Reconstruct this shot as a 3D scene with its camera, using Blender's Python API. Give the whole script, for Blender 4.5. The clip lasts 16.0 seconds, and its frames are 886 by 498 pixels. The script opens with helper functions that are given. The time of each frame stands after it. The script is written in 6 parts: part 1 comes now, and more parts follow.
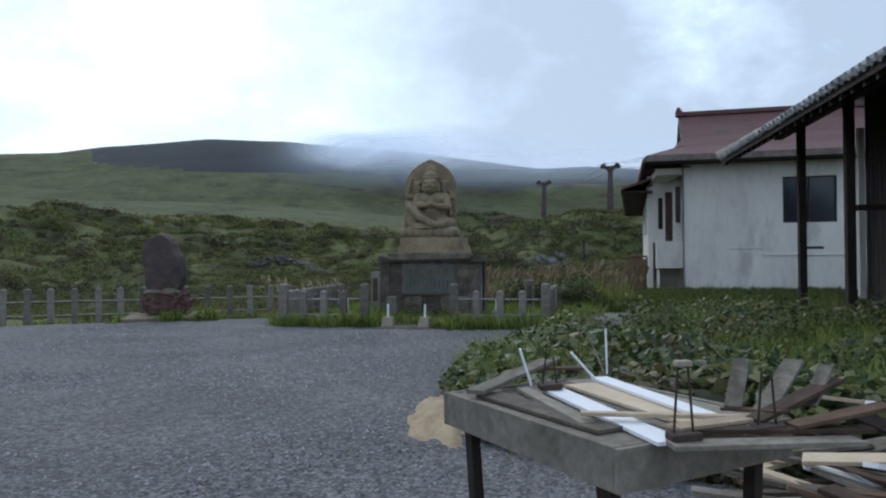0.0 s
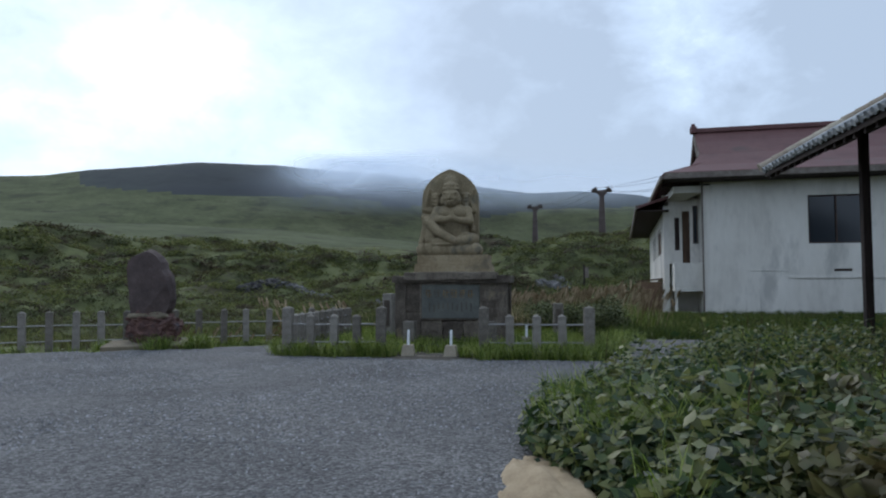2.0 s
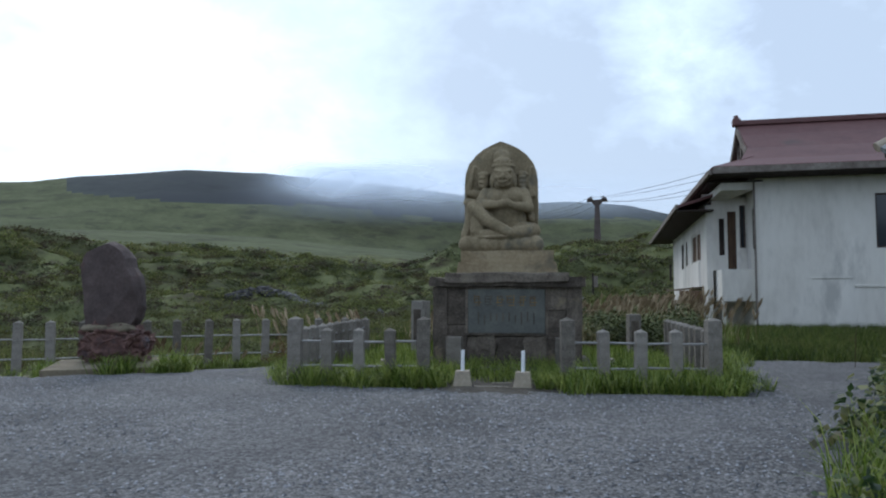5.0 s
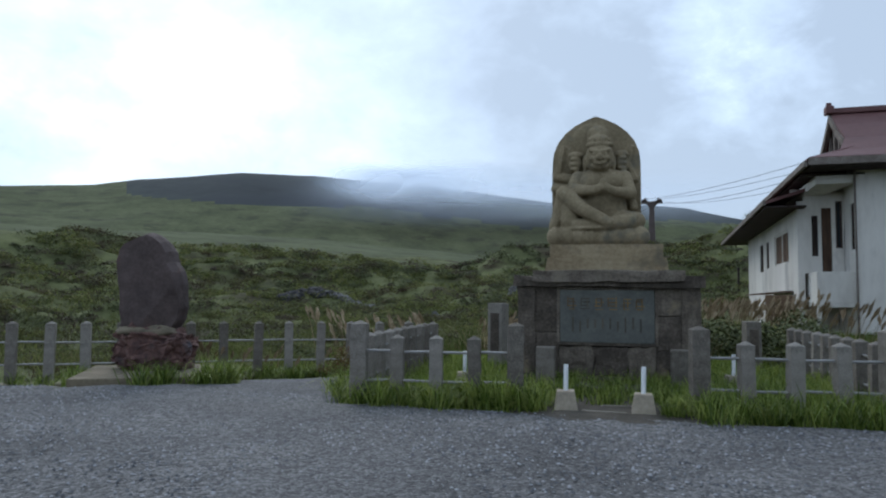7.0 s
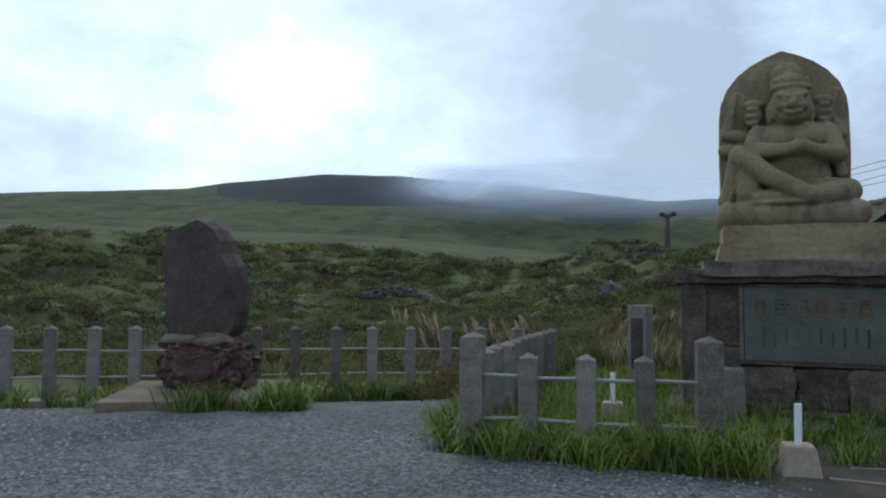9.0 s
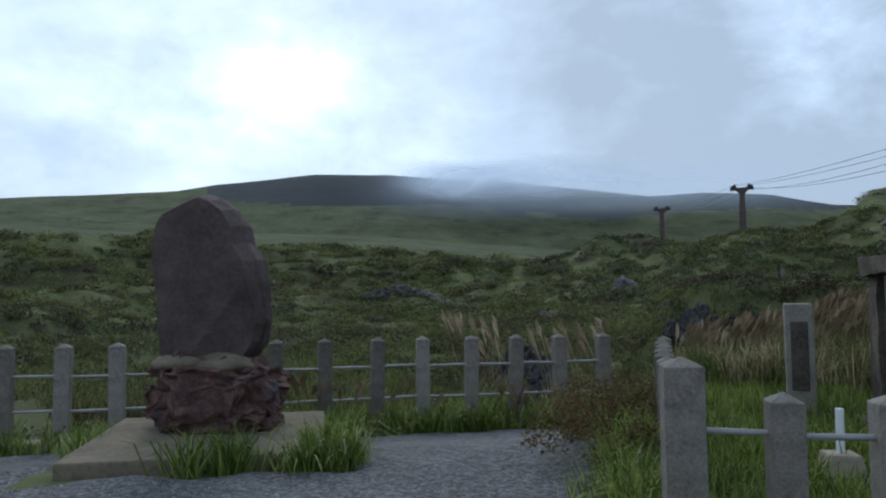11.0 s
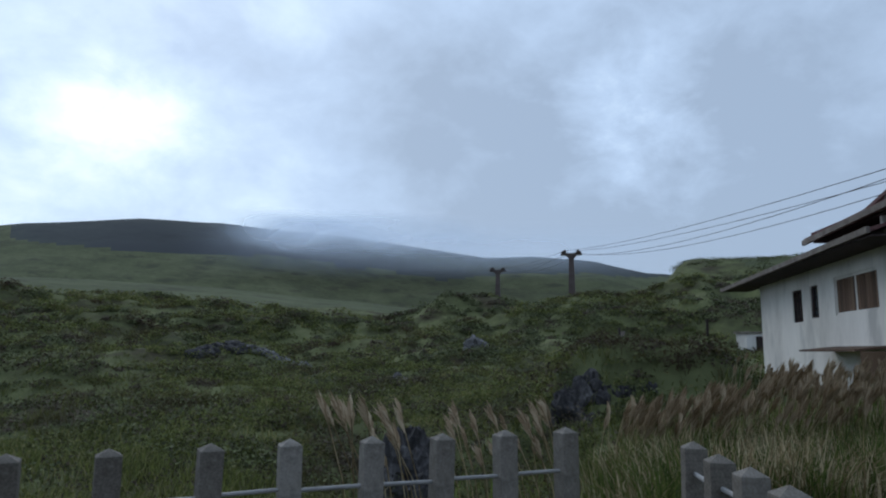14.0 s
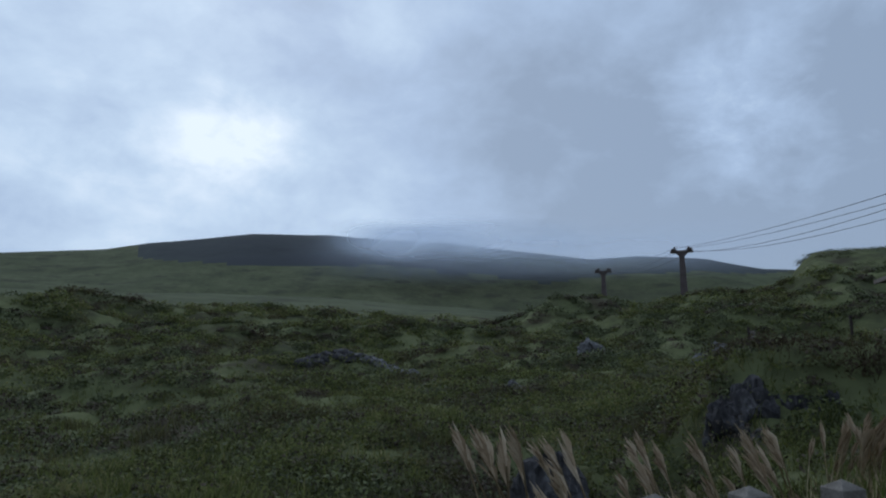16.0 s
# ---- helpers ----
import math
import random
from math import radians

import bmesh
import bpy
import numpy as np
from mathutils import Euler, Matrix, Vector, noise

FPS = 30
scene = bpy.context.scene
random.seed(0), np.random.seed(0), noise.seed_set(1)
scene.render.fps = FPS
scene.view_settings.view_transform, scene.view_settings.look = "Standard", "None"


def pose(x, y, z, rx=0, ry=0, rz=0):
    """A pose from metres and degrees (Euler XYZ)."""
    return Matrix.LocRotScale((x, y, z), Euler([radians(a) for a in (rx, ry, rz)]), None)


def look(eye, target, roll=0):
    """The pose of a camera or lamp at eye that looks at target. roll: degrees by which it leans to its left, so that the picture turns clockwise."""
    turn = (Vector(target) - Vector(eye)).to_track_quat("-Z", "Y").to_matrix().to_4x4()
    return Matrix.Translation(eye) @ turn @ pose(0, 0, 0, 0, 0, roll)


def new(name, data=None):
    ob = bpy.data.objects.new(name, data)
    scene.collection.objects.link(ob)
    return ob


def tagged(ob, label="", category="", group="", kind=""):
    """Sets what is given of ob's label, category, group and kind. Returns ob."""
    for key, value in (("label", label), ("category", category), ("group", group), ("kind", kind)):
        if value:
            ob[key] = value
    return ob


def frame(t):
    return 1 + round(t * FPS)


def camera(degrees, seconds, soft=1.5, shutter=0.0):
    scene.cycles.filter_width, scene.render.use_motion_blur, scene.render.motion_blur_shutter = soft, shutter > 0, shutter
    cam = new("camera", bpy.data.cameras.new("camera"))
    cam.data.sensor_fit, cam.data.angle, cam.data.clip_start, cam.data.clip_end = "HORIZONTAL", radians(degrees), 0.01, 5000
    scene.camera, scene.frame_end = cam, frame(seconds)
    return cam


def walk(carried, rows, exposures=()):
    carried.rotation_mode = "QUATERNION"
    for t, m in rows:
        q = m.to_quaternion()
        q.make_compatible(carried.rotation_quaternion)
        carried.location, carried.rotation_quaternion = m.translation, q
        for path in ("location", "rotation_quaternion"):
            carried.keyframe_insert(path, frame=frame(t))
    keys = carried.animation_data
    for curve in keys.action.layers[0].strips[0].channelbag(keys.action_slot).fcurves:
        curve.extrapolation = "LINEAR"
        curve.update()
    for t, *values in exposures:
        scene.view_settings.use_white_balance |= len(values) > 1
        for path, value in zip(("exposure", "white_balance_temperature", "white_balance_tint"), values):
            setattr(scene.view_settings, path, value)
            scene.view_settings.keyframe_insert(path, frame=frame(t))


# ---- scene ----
cam = camera(65.1, 16.0, soft=2.1)
CLOUD_W, CLOUD_GAIN, SUN_POWER = 3.4, 9.0, 0.8
PATH = [
    (0, (3.526, 3.941, 1.539), (3.19, 5.912, 1.572), -0.3),
    (0.5, (3.477, 4.265, 1.436), (3.063, 6.215, 1.597), -0.6),
    (1, (3.13, 4.54, 1.463), (2.754, 6.487, 1.726), -0.5),
    (1.5, (2.768, 5.123, 1.447), (2.426, 7.084, 1.64), -0.3),
    (2, (2.402, 5.762, 1.448), (2.098, 7.736, 1.551), -0.2),
    (2.5, (2.046, 6.326, 1.426), (1.775, 8.307, 1.474), 0.4),
    (3, (1.698, 7.168, 1.404), (1.468, 9.154, 1.453), 0.5),
    (3.5, (1.506, 7.853, 1.35), (1.259, 9.836, 1.437), 0.6),
    (4, (1.183, 8.429, 1.368), (0.94, 10.411, 1.481), 0.2),
    (6.5, (0.094, 10.755, 1.293), (-0.279, 12.715, 1.435), 0.4),
    (7, (-0.174, 11.23, 1.315), (-0.586, 13.182, 1.454), 0.6),
    (7.5, (-0.433, 11.738, 1.333), (-0.894, 13.68, 1.464), 0.8),
    (8, (-0.718, 12.299, 1.352), (-1.231, 14.228, 1.478), 0.8),
    (8.5, (-1.019, 12.979, 1.339), (-1.591, 14.891, 1.47), 0.7),
    (9, (-1.314, 13.729, 1.331), (-1.948, 15.621, 1.464), 0.6),
    (11.5, (-3.392, 16.199, 1.353), (-3.975, 18.107, 1.481), -1.3),
    (12, (-3.632, 16.603, 1.357), (-3.967, 18.569, 1.497), -0.4),
    (12.5, (-3.923, 16.99, 1.425), (-3.992, 18.983, 1.585), 0.1),
    (13, (-4.167, 17.546, 1.448), (-4.138, 19.535, 1.658), 0.6),
    (13.5, (-4.317, 18.293, 1.48), (-4.371, 20.275, 1.741), 0.7),
    (14, (-4.52, 19.002, 1.485), (-4.675, 20.974, 1.775), 0.4),
    (14.5, (-4.707, 19.599, 1.508), (-4.948, 21.563, 1.8), 0.2),
    (15, (-4.914, 20.132, 1.508), (-5.22, 22.088, 1.789), -0.2),
    (15.5, (-5.071, 20.573, 1.55), (-5.446, 22.517, 1.835), -0.4),
    (16, (-5.2, 20.98, 1.53), (-5.64, 22.905, 1.835), -0.6),
]
EXPOSURE = [(0.0, 0.37, 6200, 8), (0.5, 0.12, 6200, 8), (1.0, 0.0, 6200, 8), (1.5, -0.1, 6200, 8), (2.5, 0.62, 6150, 8), (3.5, 0.45, 6200, 8), (4.0, 0.53, 6200, 8), (7.0, 0.35, 6200, 7), (9.0, 0.2, 6150, 6), (11.5, 0.1, 6050, 6), (12.5, 0.42, 6050, 6), (13.5, 0.22, 6000, 7), (14.5, -0.24, 5850, 7), (15.5, -0.24, 5900, 8), (16.0, -0.42, 5800, 8)]
walk(cam, [(t, look(eye, target, roll)) for t, eye, target, roll in PATH], EXPOSURE)


# ---- world, sun ----
SUN_AZ, SUN_EL = radians(-30), radians(38)
world = bpy.data.worlds.new("world")
scene.world = world
world.use_nodes = True
wt = world.node_tree
wt.nodes.clear()


def wn(kind, **props):
    n = wt.nodes.new(kind)
    for k, v in props.items():
        if k == "noise_dimensions":
            n.noise_dimensions = v
        elif k == "operation":
            n.operation = v
        elif k == "blend_type":
            n.blend_type = v
        elif k == "data_type":
            n.data_type = v
    return n


sky = wt.nodes.new("ShaderNodeTexSky")
sky.sky_type = "NISHITA"
sky.sun_disc = False
sky.sun_elevation = SUN_EL
sky.sun_rotation = SUN_AZ
sky.air_density, sky.dust_density, sky.ozone_density = 1.0, 2.0, 1.5
wco = wt.nodes.new("ShaderNodeTexCoord")
wmap = wt.nodes.new("ShaderNodeMapping")
wmap.inputs["Scale"].default_value = (1.0, 1.0, 1.5)
wt.links.new(wco.outputs["Generated"], wmap.inputs["Vector"])


def cloud_noise(scale, detail, rough, w):
    n = wt.nodes.new("ShaderNodeTexNoise")
    n.noise_dimensions = "4D"
    n.inputs["Scale"].default_value = scale
    n.inputs["Detail"].default_value = detail
    n.inputs["Roughness"].default_value = rough
    n.inputs["W"].default_value = w
    n.inputs["Distortion"].default_value = 0.25
    wt.links.new(wmap.outputs[0], n.inputs["Vector"])
    return n.outputs["Fac"]


def wmath(op, a, b, c=None, clamp=False):
    n = wt.nodes.new("ShaderNodeMath")
    n.operation = op
    n.use_clamp = clamp
    for i, v in enumerate((a, b, c)):
        if v is None:
            continue
        if isinstance(v, (int, float)):
            n.inputs[i].default_value = v
        else:
            wt.links.new(v, n.inputs[i])
    return n.outputs[0]


def wdot(direction):
    n = wt.nodes.new("ShaderNodeVectorMath")
    n.operation = "DOT_PRODUCT"
    wt.links.new(wco.outputs["Generated"], n.inputs[0])
    n.inputs[1].default_value = Vector(direction).normalized()
    return n.outputs["Value"]


# Cloud cover: broad banks, finer billows, and thinner cloud towards the hidden sun.
broad = cloud_noise(1.6, 2.0, 0.45, CLOUD_W)
mid = cloud_noise(4.5, 4.0, 0.5, 3.3)
fine = cloud_noise(11.0, 7.0, 0.6, 7.7)


def lobe(az, elev, power):
    a, e = radians(az), radians(elev)
    return wmath("POWER", wmath("MAXIMUM", wdot((math.sin(a) * math.cos(e), math.cos(a) * math.cos(e), math.sin(e))), 0.0), power)


mix2 = wmath("ADD", wmath("MULTIPLY", broad, 0.3), wmath("ADD", wmath("MULTIPLY", mid, 0.42), wmath("MULTIPLY", fine, 0.26)))
ragged = wmath("MULTIPLY", wmath("MULTIPLY", mid, fine), 3.6)
for az, elev, power, gain in ((-38, 20, 9.0, 0.15), (12, 18, 130.0, 0.2), (-30, 17, 300.0, 0.18), (-38, 15, 300.0, 0.06), (-46, 14, 200.0, 0.05), (24, 13, 40.0, -0.09), (-1, 14, 60.0, -0.04), (-27, 27, 90.0, -0.03), (4, 8, 40.0, -0.11), (-8, 29, 30.0, 0.05), (-20, 21, 40.0, 0.05), (15, 20, 60.0, -0.05)):
    mix2 = wmath("ADD", mix2, wmath("MULTIPLY", wmath("MULTIPLY", lobe(az, elev, power), ragged) if power > 99 else lobe(az, elev, power), gain))
ramp = wt.nodes.new("ShaderNodeValToRGB")
ramp.color_ramp.interpolation = "LINEAR"
el = ramp.color_ramp.elements
el[0].position, el[0].color = 0.4, (0.47, 0.56, 0.7, 1)
el[1].position, el[1].color = 0.84, (1.3, 1.36, 1.4, 1)
e2 = el.new(0.56)
e2.color = (0.66, 0.79, 0.99, 1)
e3 = el.new(0.67)
e3.color = (0.86, 1.0, 1.16, 1)
wt.links.new(mix2, ramp.inputs[0])
cloud_gain = wt.nodes.new("ShaderNodeVectorMath")
cloud_gain.operation = "SCALE"
wt.links.new(ramp.outputs[0], cloud_gain.inputs[0])
cloud_gain.inputs["Scale"].default_value = CLOUD_GAIN
# a little of the clear sky above shines through the cloud
both = wt.nodes.new("ShaderNodeMix")
both.data_type = "RGBA"
both.inputs["Factor"].default_value = 0.94
wt.links.new(sky.outputs[0], both.inputs["A"])
wt.links.new(cloud_gain.outputs[0], both.inputs["B"])
bg = wt.nodes.new("ShaderNodeBackground")
bg.inputs["Strength"].default_value = 0.1
wt.links.new(both.outputs["Result"], bg.inputs["Color"])
wout = wt.nodes.new("ShaderNodeOutputWorld")
wt.links.new(bg.outputs[0], wout.inputs["Surface"])

sun_data = bpy.data.lights.new("sun", "SUN")
sun_data.energy, sun_data.angle, sun_data.color = SUN_POWER, radians(25), (1.0, 0.95, 0.88)
sun = new("sun", sun_data)
sun.matrix_world = look((math.sin(SUN_AZ) * 50, math.cos(SUN_AZ) * 50, 50 * math.tan(SUN_EL)), (0, 0, 0))


# ---- materials ----
def material(name, stops, scale=3.0, rough=0.9, bump=0.3, bump_scale=None, metal=0.0, detail=8.0, fine=0.35, island=0.0, obj_random=0.0, stretch=(1, 1, 1), stain=None, spec=0.3, spots=None, span=0.36):
    """stops: colours from dark to light over a noise; a second, finer noise breaks them up. stain: (colour, scale, threshold) for blotches."""
    m = bpy.data.materials.new(name)
    m.use_nodes = True
    nt = m.node_tree
    bs = nt.nodes["Principled BSDF"]
    co = nt.nodes.new("ShaderNodeTexCoord")
    mp = nt.nodes.new("ShaderNodeMapping")
    mp.inputs["Scale"].default_value = stretch
    nt.links.new(co.outputs["Object"], mp.inputs["Vector"])

    def tex(s, d, r=0.6):
        n = nt.nodes.new("ShaderNodeTexNoise")
        n.inputs["Scale"].default_value = s
        n.inputs["Detail"].default_value = d
        n.inputs["Roughness"].default_value = r
        nt.links.new(mp.outputs[0], n.inputs["Vector"])
        return n.outputs["Fac"]

    def mth(op, a, b):
        n = nt.nodes.new("ShaderNodeMath")
        n.operation = op
        for i, v in enumerate((a, b)):
            if isinstance(v, (int, float)):
                n.inputs[i].default_value = v
            else:
                nt.links.new(v, n.inputs[i])
        return n.outputs[0]

    big, small = tex(scale, detail), tex(scale * 9, 4.0)
    fac = mth("ADD", mth("MULTIPLY", big, 1 - fine), mth("MULTIPLY", small, fine))
    if island:
        g = nt.nodes.new("ShaderNodeNewGeometry")
        fac = mth("ADD", fac, mth("MULTIPLY", mth("SUBTRACT", g.outputs["Random Per Island"], 0.5), island))
    if obj_random:
        g = nt.nodes.new("ShaderNodeObjectInfo")
        fac = mth("ADD", fac, mth("MULTIPLY", mth("SUBTRACT", g.outputs["Random"], 0.5), obj_random))
    cr = nt.nodes.new("ShaderNodeValToRGB")
    els = cr.color_ramp.elements
    while len(els) < len(stops):
        els.new(0.5)
    for i, c in enumerate(stops):
        els[i].position = 0.5 - span / 2 + span * i / max(1, len(stops) - 1)
        els[i].color = (*c, 1)
    nt.links.new(fac, cr.inputs[0])
    col = cr.outputs[0]
    for st in (stain, spots):
        if st:
            sc, ssc, th = st
            n = tex(ssc, 5.0, 0.65)
            r2 = nt.nodes.new("ShaderNodeValToRGB")
            r2.color_ramp.elements[0].position, r2.color_ramp.elements[1].position = th, th + 0.12
            nt.links.new(n, r2.inputs[0])
            mx = nt.nodes.new("ShaderNodeMix")
            mx.data_type = "RGBA"
            nt.links.new(r2.outputs[0], mx.inputs["Factor"])
            nt.links.new(col, mx.inputs["A"])
            mx.inputs["B"].default_value = (*sc, 1)
            col = mx.outputs["Result"]
    nt.links.new(col, bs.inputs["Base Color"])
    bs.inputs["Roughness"].default_value = rough
    bs.inputs["Metallic"].default_value = metal
    bs.inputs["Specular IOR Level"].default_value = spec
    if bump:
        b = nt.nodes.new("ShaderNodeBump")
        b.inputs["Strength"].default_value = bump
        b.inputs["Distance"].default_value = 0.03
        nt.links.new(tex(bump_scale or scale * 6, 8.0, 0.7), b.inputs["Height"])
        nt.links.new(b.outputs[0], bs.inputs["Normal"])
    return m




def gravel_material():
    m = material("gravel", [(0.068, 0.066, 0.064), (0.106, 0.103, 0.1), (0.14, 0.135, 0.128)], 0.5, 0.9, 0.0, fine=0.3, stain=((0.11, 0.105, 0.1), 0.3, 0.55))
    nt = m.node_tree
    bs = nt.nodes["Principled BSDF"]
    co = nt.nodes.new("ShaderNodeTexCoord")
    col = bs.inputs["Base Color"].links[0].from_socket
    height = None
    for sc, strength in ((30.0, 0.55), (75.0, 0.6)):
        vo = nt.nodes.new("ShaderNodeTexVoronoi")
        vo.inputs["Scale"].default_value = sc
        nt.links.new(co.outputs["Object"], vo.inputs["Vector"])
        sep = nt.nodes.new("ShaderNodeSeparateColor")
        nt.links.new(vo.outputs["Color"], sep.inputs[0])
        rp = nt.nodes.new("ShaderNodeValToRGB")
        rp.color_ramp.elements[0].color, rp.color_ramp.elements[1].color = (0.25, 0.25, 0.26, 1), (1.9, 1.9, 1.95, 1)
        nt.links.new(sep.outputs[0], rp.inputs[0])
        mx = nt.nodes.new("ShaderNodeMix")
        mx.data_type, mx.blend_type = "RGBA", "MULTIPLY"
        mx.inputs["Factor"].default_value = strength
        nt.links.new(col, mx.inputs["A"])
        nt.links.new(rp.outputs[0], mx.inputs["B"])
        col = mx.outputs["Result"]
        height = height or vo.outputs["Distance"]
    nt.links.new(col, bs.inputs["Base Color"])
    b = nt.nodes.new("ShaderNodeBump")
    b.invert = True
    b.inputs["Strength"].default_value = 0.9
    b.inputs["Distance"].default_value = 0.02
    nt.links.new(height, b.inputs["Height"])
    nt.links.new(b.outputs[0], bs.inputs["Normal"])
    return m


M_GRAVEL = gravel_material()
M_PEBBLE = material("pebble", [(0.07, 0.075, 0.085), (0.14, 0.145, 0.155), (0.26, 0.265, 0.28)], 3.0, 0.85, 0.2, island=0.8)
M_MOOR = material("moorland", [(0.052, 0.053, 0.028), (0.084, 0.09, 0.041), (0.118, 0.128, 0.056), (0.15, 0.156, 0.075)], 0.14, 1.0, 0.9, 1.4, fine=0.3, detail=8, stain=((0.05, 0.042, 0.026), 0.1, 0.55), span=0.28, spec=0.08)
# dark heath, with the blue-grey of distance haze mixed into its colour
M_FARHILL = material("hazy_heath", [(0.036, 0.042, 0.046), (0.05, 0.058, 0.058), (0.07, 0.082, 0.064)], 0.012, 1.0, 0.5, 0.08, fine=0.3, detail=10, stain=((0.042, 0.048, 0.054), 0.006, 0.5), span=0.26, spec=0.08)
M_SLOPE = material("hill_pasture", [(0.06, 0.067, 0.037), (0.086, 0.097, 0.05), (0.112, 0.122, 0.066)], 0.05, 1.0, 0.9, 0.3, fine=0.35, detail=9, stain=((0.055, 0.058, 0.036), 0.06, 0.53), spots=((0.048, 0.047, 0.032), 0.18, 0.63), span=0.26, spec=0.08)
M_GRASS = material("grass", [(0.075, 0.115, 0.015), (0.155, 0.225, 0.034), (0.29, 0.335, 0.085)], 0.7, 0.5, 0, island=0.7, spec=0.4)
M_MEADOW = material("meadow_grass", [(0.052, 0.058, 0.021), (0.1, 0.115, 0.034), (0.155, 0.176, 0.052), (0.215, 0.205, 0.088)], 0.25, 0.8, 0, island=0.3, spec=0.15, stain=((0.06, 0.045, 0.027), 0.16, 0.5), span=0.3)
M_FIELD = material("field_grass", [(0.04, 0.06, 0.014), (0.08, 0.115, 0.024), (0.15, 0.17, 0.05)], 0.3, 0.6, 0, island=0.4, spec=0.2, stain=((0.1, 0.085, 0.045), 0.3, 0.55), span=0.3)
M_DRY = material("dry_grass", [(0.2, 0.15, 0.08), (0.36, 0.28, 0.16), (0.5, 0.42, 0.27)], 2.0, 0.8, 0, island=0.6, spec=0.2)
M_PLUME = material("plume", [(0.2, 0.14, 0.08), (0.33, 0.245, 0.15), (0.44, 0.35, 0.235)], 2.0, 0.9, 0, island=0.5, spec=0.1)
M_LEAF = material("leaf", [(0.024, 0.046, 0.016), (0.055, 0.092, 0.03), (0.1, 0.14, 0.045), (0.19, 0.2, 0.07)], 0.8, 0.45, 0, island=0.8, spec=0.45, stain=((0.12, 0.09, 0.035), 0.35, 0.58))
M_LEAFDK = material("shrub_leaf", [(0.05, 0.056, 0.026), (0.088, 0.1, 0.041), (0.134, 0.146, 0.06)], 0.8, 0.8, 0, island=0.4, spec=0.2)
M_LEAFBR = material("brown_scrub_leaf", [(0.044, 0.034, 0.025), (0.074, 0.056, 0.038), (0.105, 0.086, 0.052)], 0.8, 0.8, 0, island=0.4, spec=0.15)
M_LEAFRED = material("red_shrub_leaf", [(0.09, 0.04, 0.022), (0.17, 0.085, 0.04), (0.12, 0.14, 0.04)], 0.8, 0.7, 0, island=0.9, spec=0.2)
M_POST = material("weathered_granite", [(0.1, 0.086, 0.07), (0.19, 0.168, 0.142), (0.28, 0.255, 0.222)], 7.0, 0.9, 0.35, 60.0, fine=0.5, obj_random=0.25, stain=((0.105, 0.095, 0.078), 3.0, 0.55), spots=((0.36, 0.35, 0.32), 14.0, 0.68))
M_PIPE = material("rail_steel", [(0.24, 0.23, 0.22), (0.36, 0.35, 0.34)], 6.0, 0.6, 0.1, metal=0.2)
M_PED = material("pedestal_stone", [(0.06, 0.048, 0.038), (0.118, 0.096, 0.076), (0.2, 0.168, 0.132)], 3.0, 0.95, 0.6, 30.0, fine=0.4, obj_random=0.2, stain=((0.24, 0.19, 0.125), 2.2, 0.6), span=0.28)
M_PANEL = material("panel_stone", [(0.13, 0.128, 0.125), (0.2, 0.197, 0.19), (0.26, 0.255, 0.245)], 1.6, 0.8, 0.25, 30.0, obj_random=0.15, fine=0.3, stain=((0.13, 0.125, 0.115), 1.2, 0.55), spots=((0.07, 0.066, 0.06), 3.0, 0.68))
M_PLAQUE = material("plaque_stone", [(0.07, 0.072, 0.066), (0.105, 0.107, 0.096), (0.14, 0.14, 0.122)], 2.5, 0.7, 0.15, 30.0, stain=((0.15, 0.145, 0.12), 1.5, 0.6))
M_SAND = material("sandstone", [(0.19, 0.14, 0.08), (0.30, 0.235, 0.145), (0.38, 0.31, 0.2)], 2.0, 0.95, 0.5, 25.0, fine=0.4, stain=((0.16, 0.135, 0.095), 1.4, 0.53), spots=((0.36, 0.23, 0.11), 3.0, 0.66))
M_STATUE = material("statue_stone", [(0.15, 0.118, 0.07), (0.245, 0.195, 0.12), (0.33, 0.268, 0.17)], 2.2, 0.95, 0.4, 35.0, fine=0.4, stain=((0.15, 0.135, 0.1), 1.8, 0.55), spots=((0.44, 0.38, 0.28), 5.0, 0.66))
M_DARKROCK = material("dark_andesite", [(0.048, 0.035, 0.033), (0.086, 0.063, 0.058), (0.13, 0.098, 0.09)], 2.2, 0.85, 0.6, 14.0, fine=0.4, stain=((0.12, 0.07, 0.055), 1.3, 0.57))
M_LAVA = material("red_lava", [(0.035, 0.026, 0.028), (0.12, 0.065, 0.055), (0.26, 0.15, 0.12)], 4.0, 0.9, 1.0, 20.0, fine=0.4, stain=((0.07, 0.062, 0.07), 2.0, 0.57))
M_OUTCROP = material("outcrop_rock", [(0.016, 0.015, 0.016), (0.05, 0.046, 0.046), (0.13, 0.122, 0.12)], 1.4, 0.95, 1.0, 6.0, fine=0.45, stretch=(1, 1, 0.35), span=0.26)
M_PALEROCK = material("pale_scree", [(0.05, 0.047, 0.046), (0.13, 0.125, 0.122), (0.25, 0.24, 0.235)], 1.6, 0.95, 0.9, 7.0, fine=0.45, span=0.28)
M_CONC = material("concrete", [(0.22, 0.19, 0.145), (0.33, 0.28, 0.21), (0.42, 0.36, 0.28)], 3.0, 0.9, 0.3, 40.0, fine=0.4, stain=((0.2, 0.17, 0.13), 1.5, 0.57))
M_PLINTH = material("stained_concrete", [(0.1, 0.082, 0.056), (0.18, 0.148, 0.102), (0.25, 0.205, 0.145)], 3.0, 0.95, 0.4, 30.0, fine=0.45, stain=((0.1, 0.085, 0.06), 1.5, 0.53))
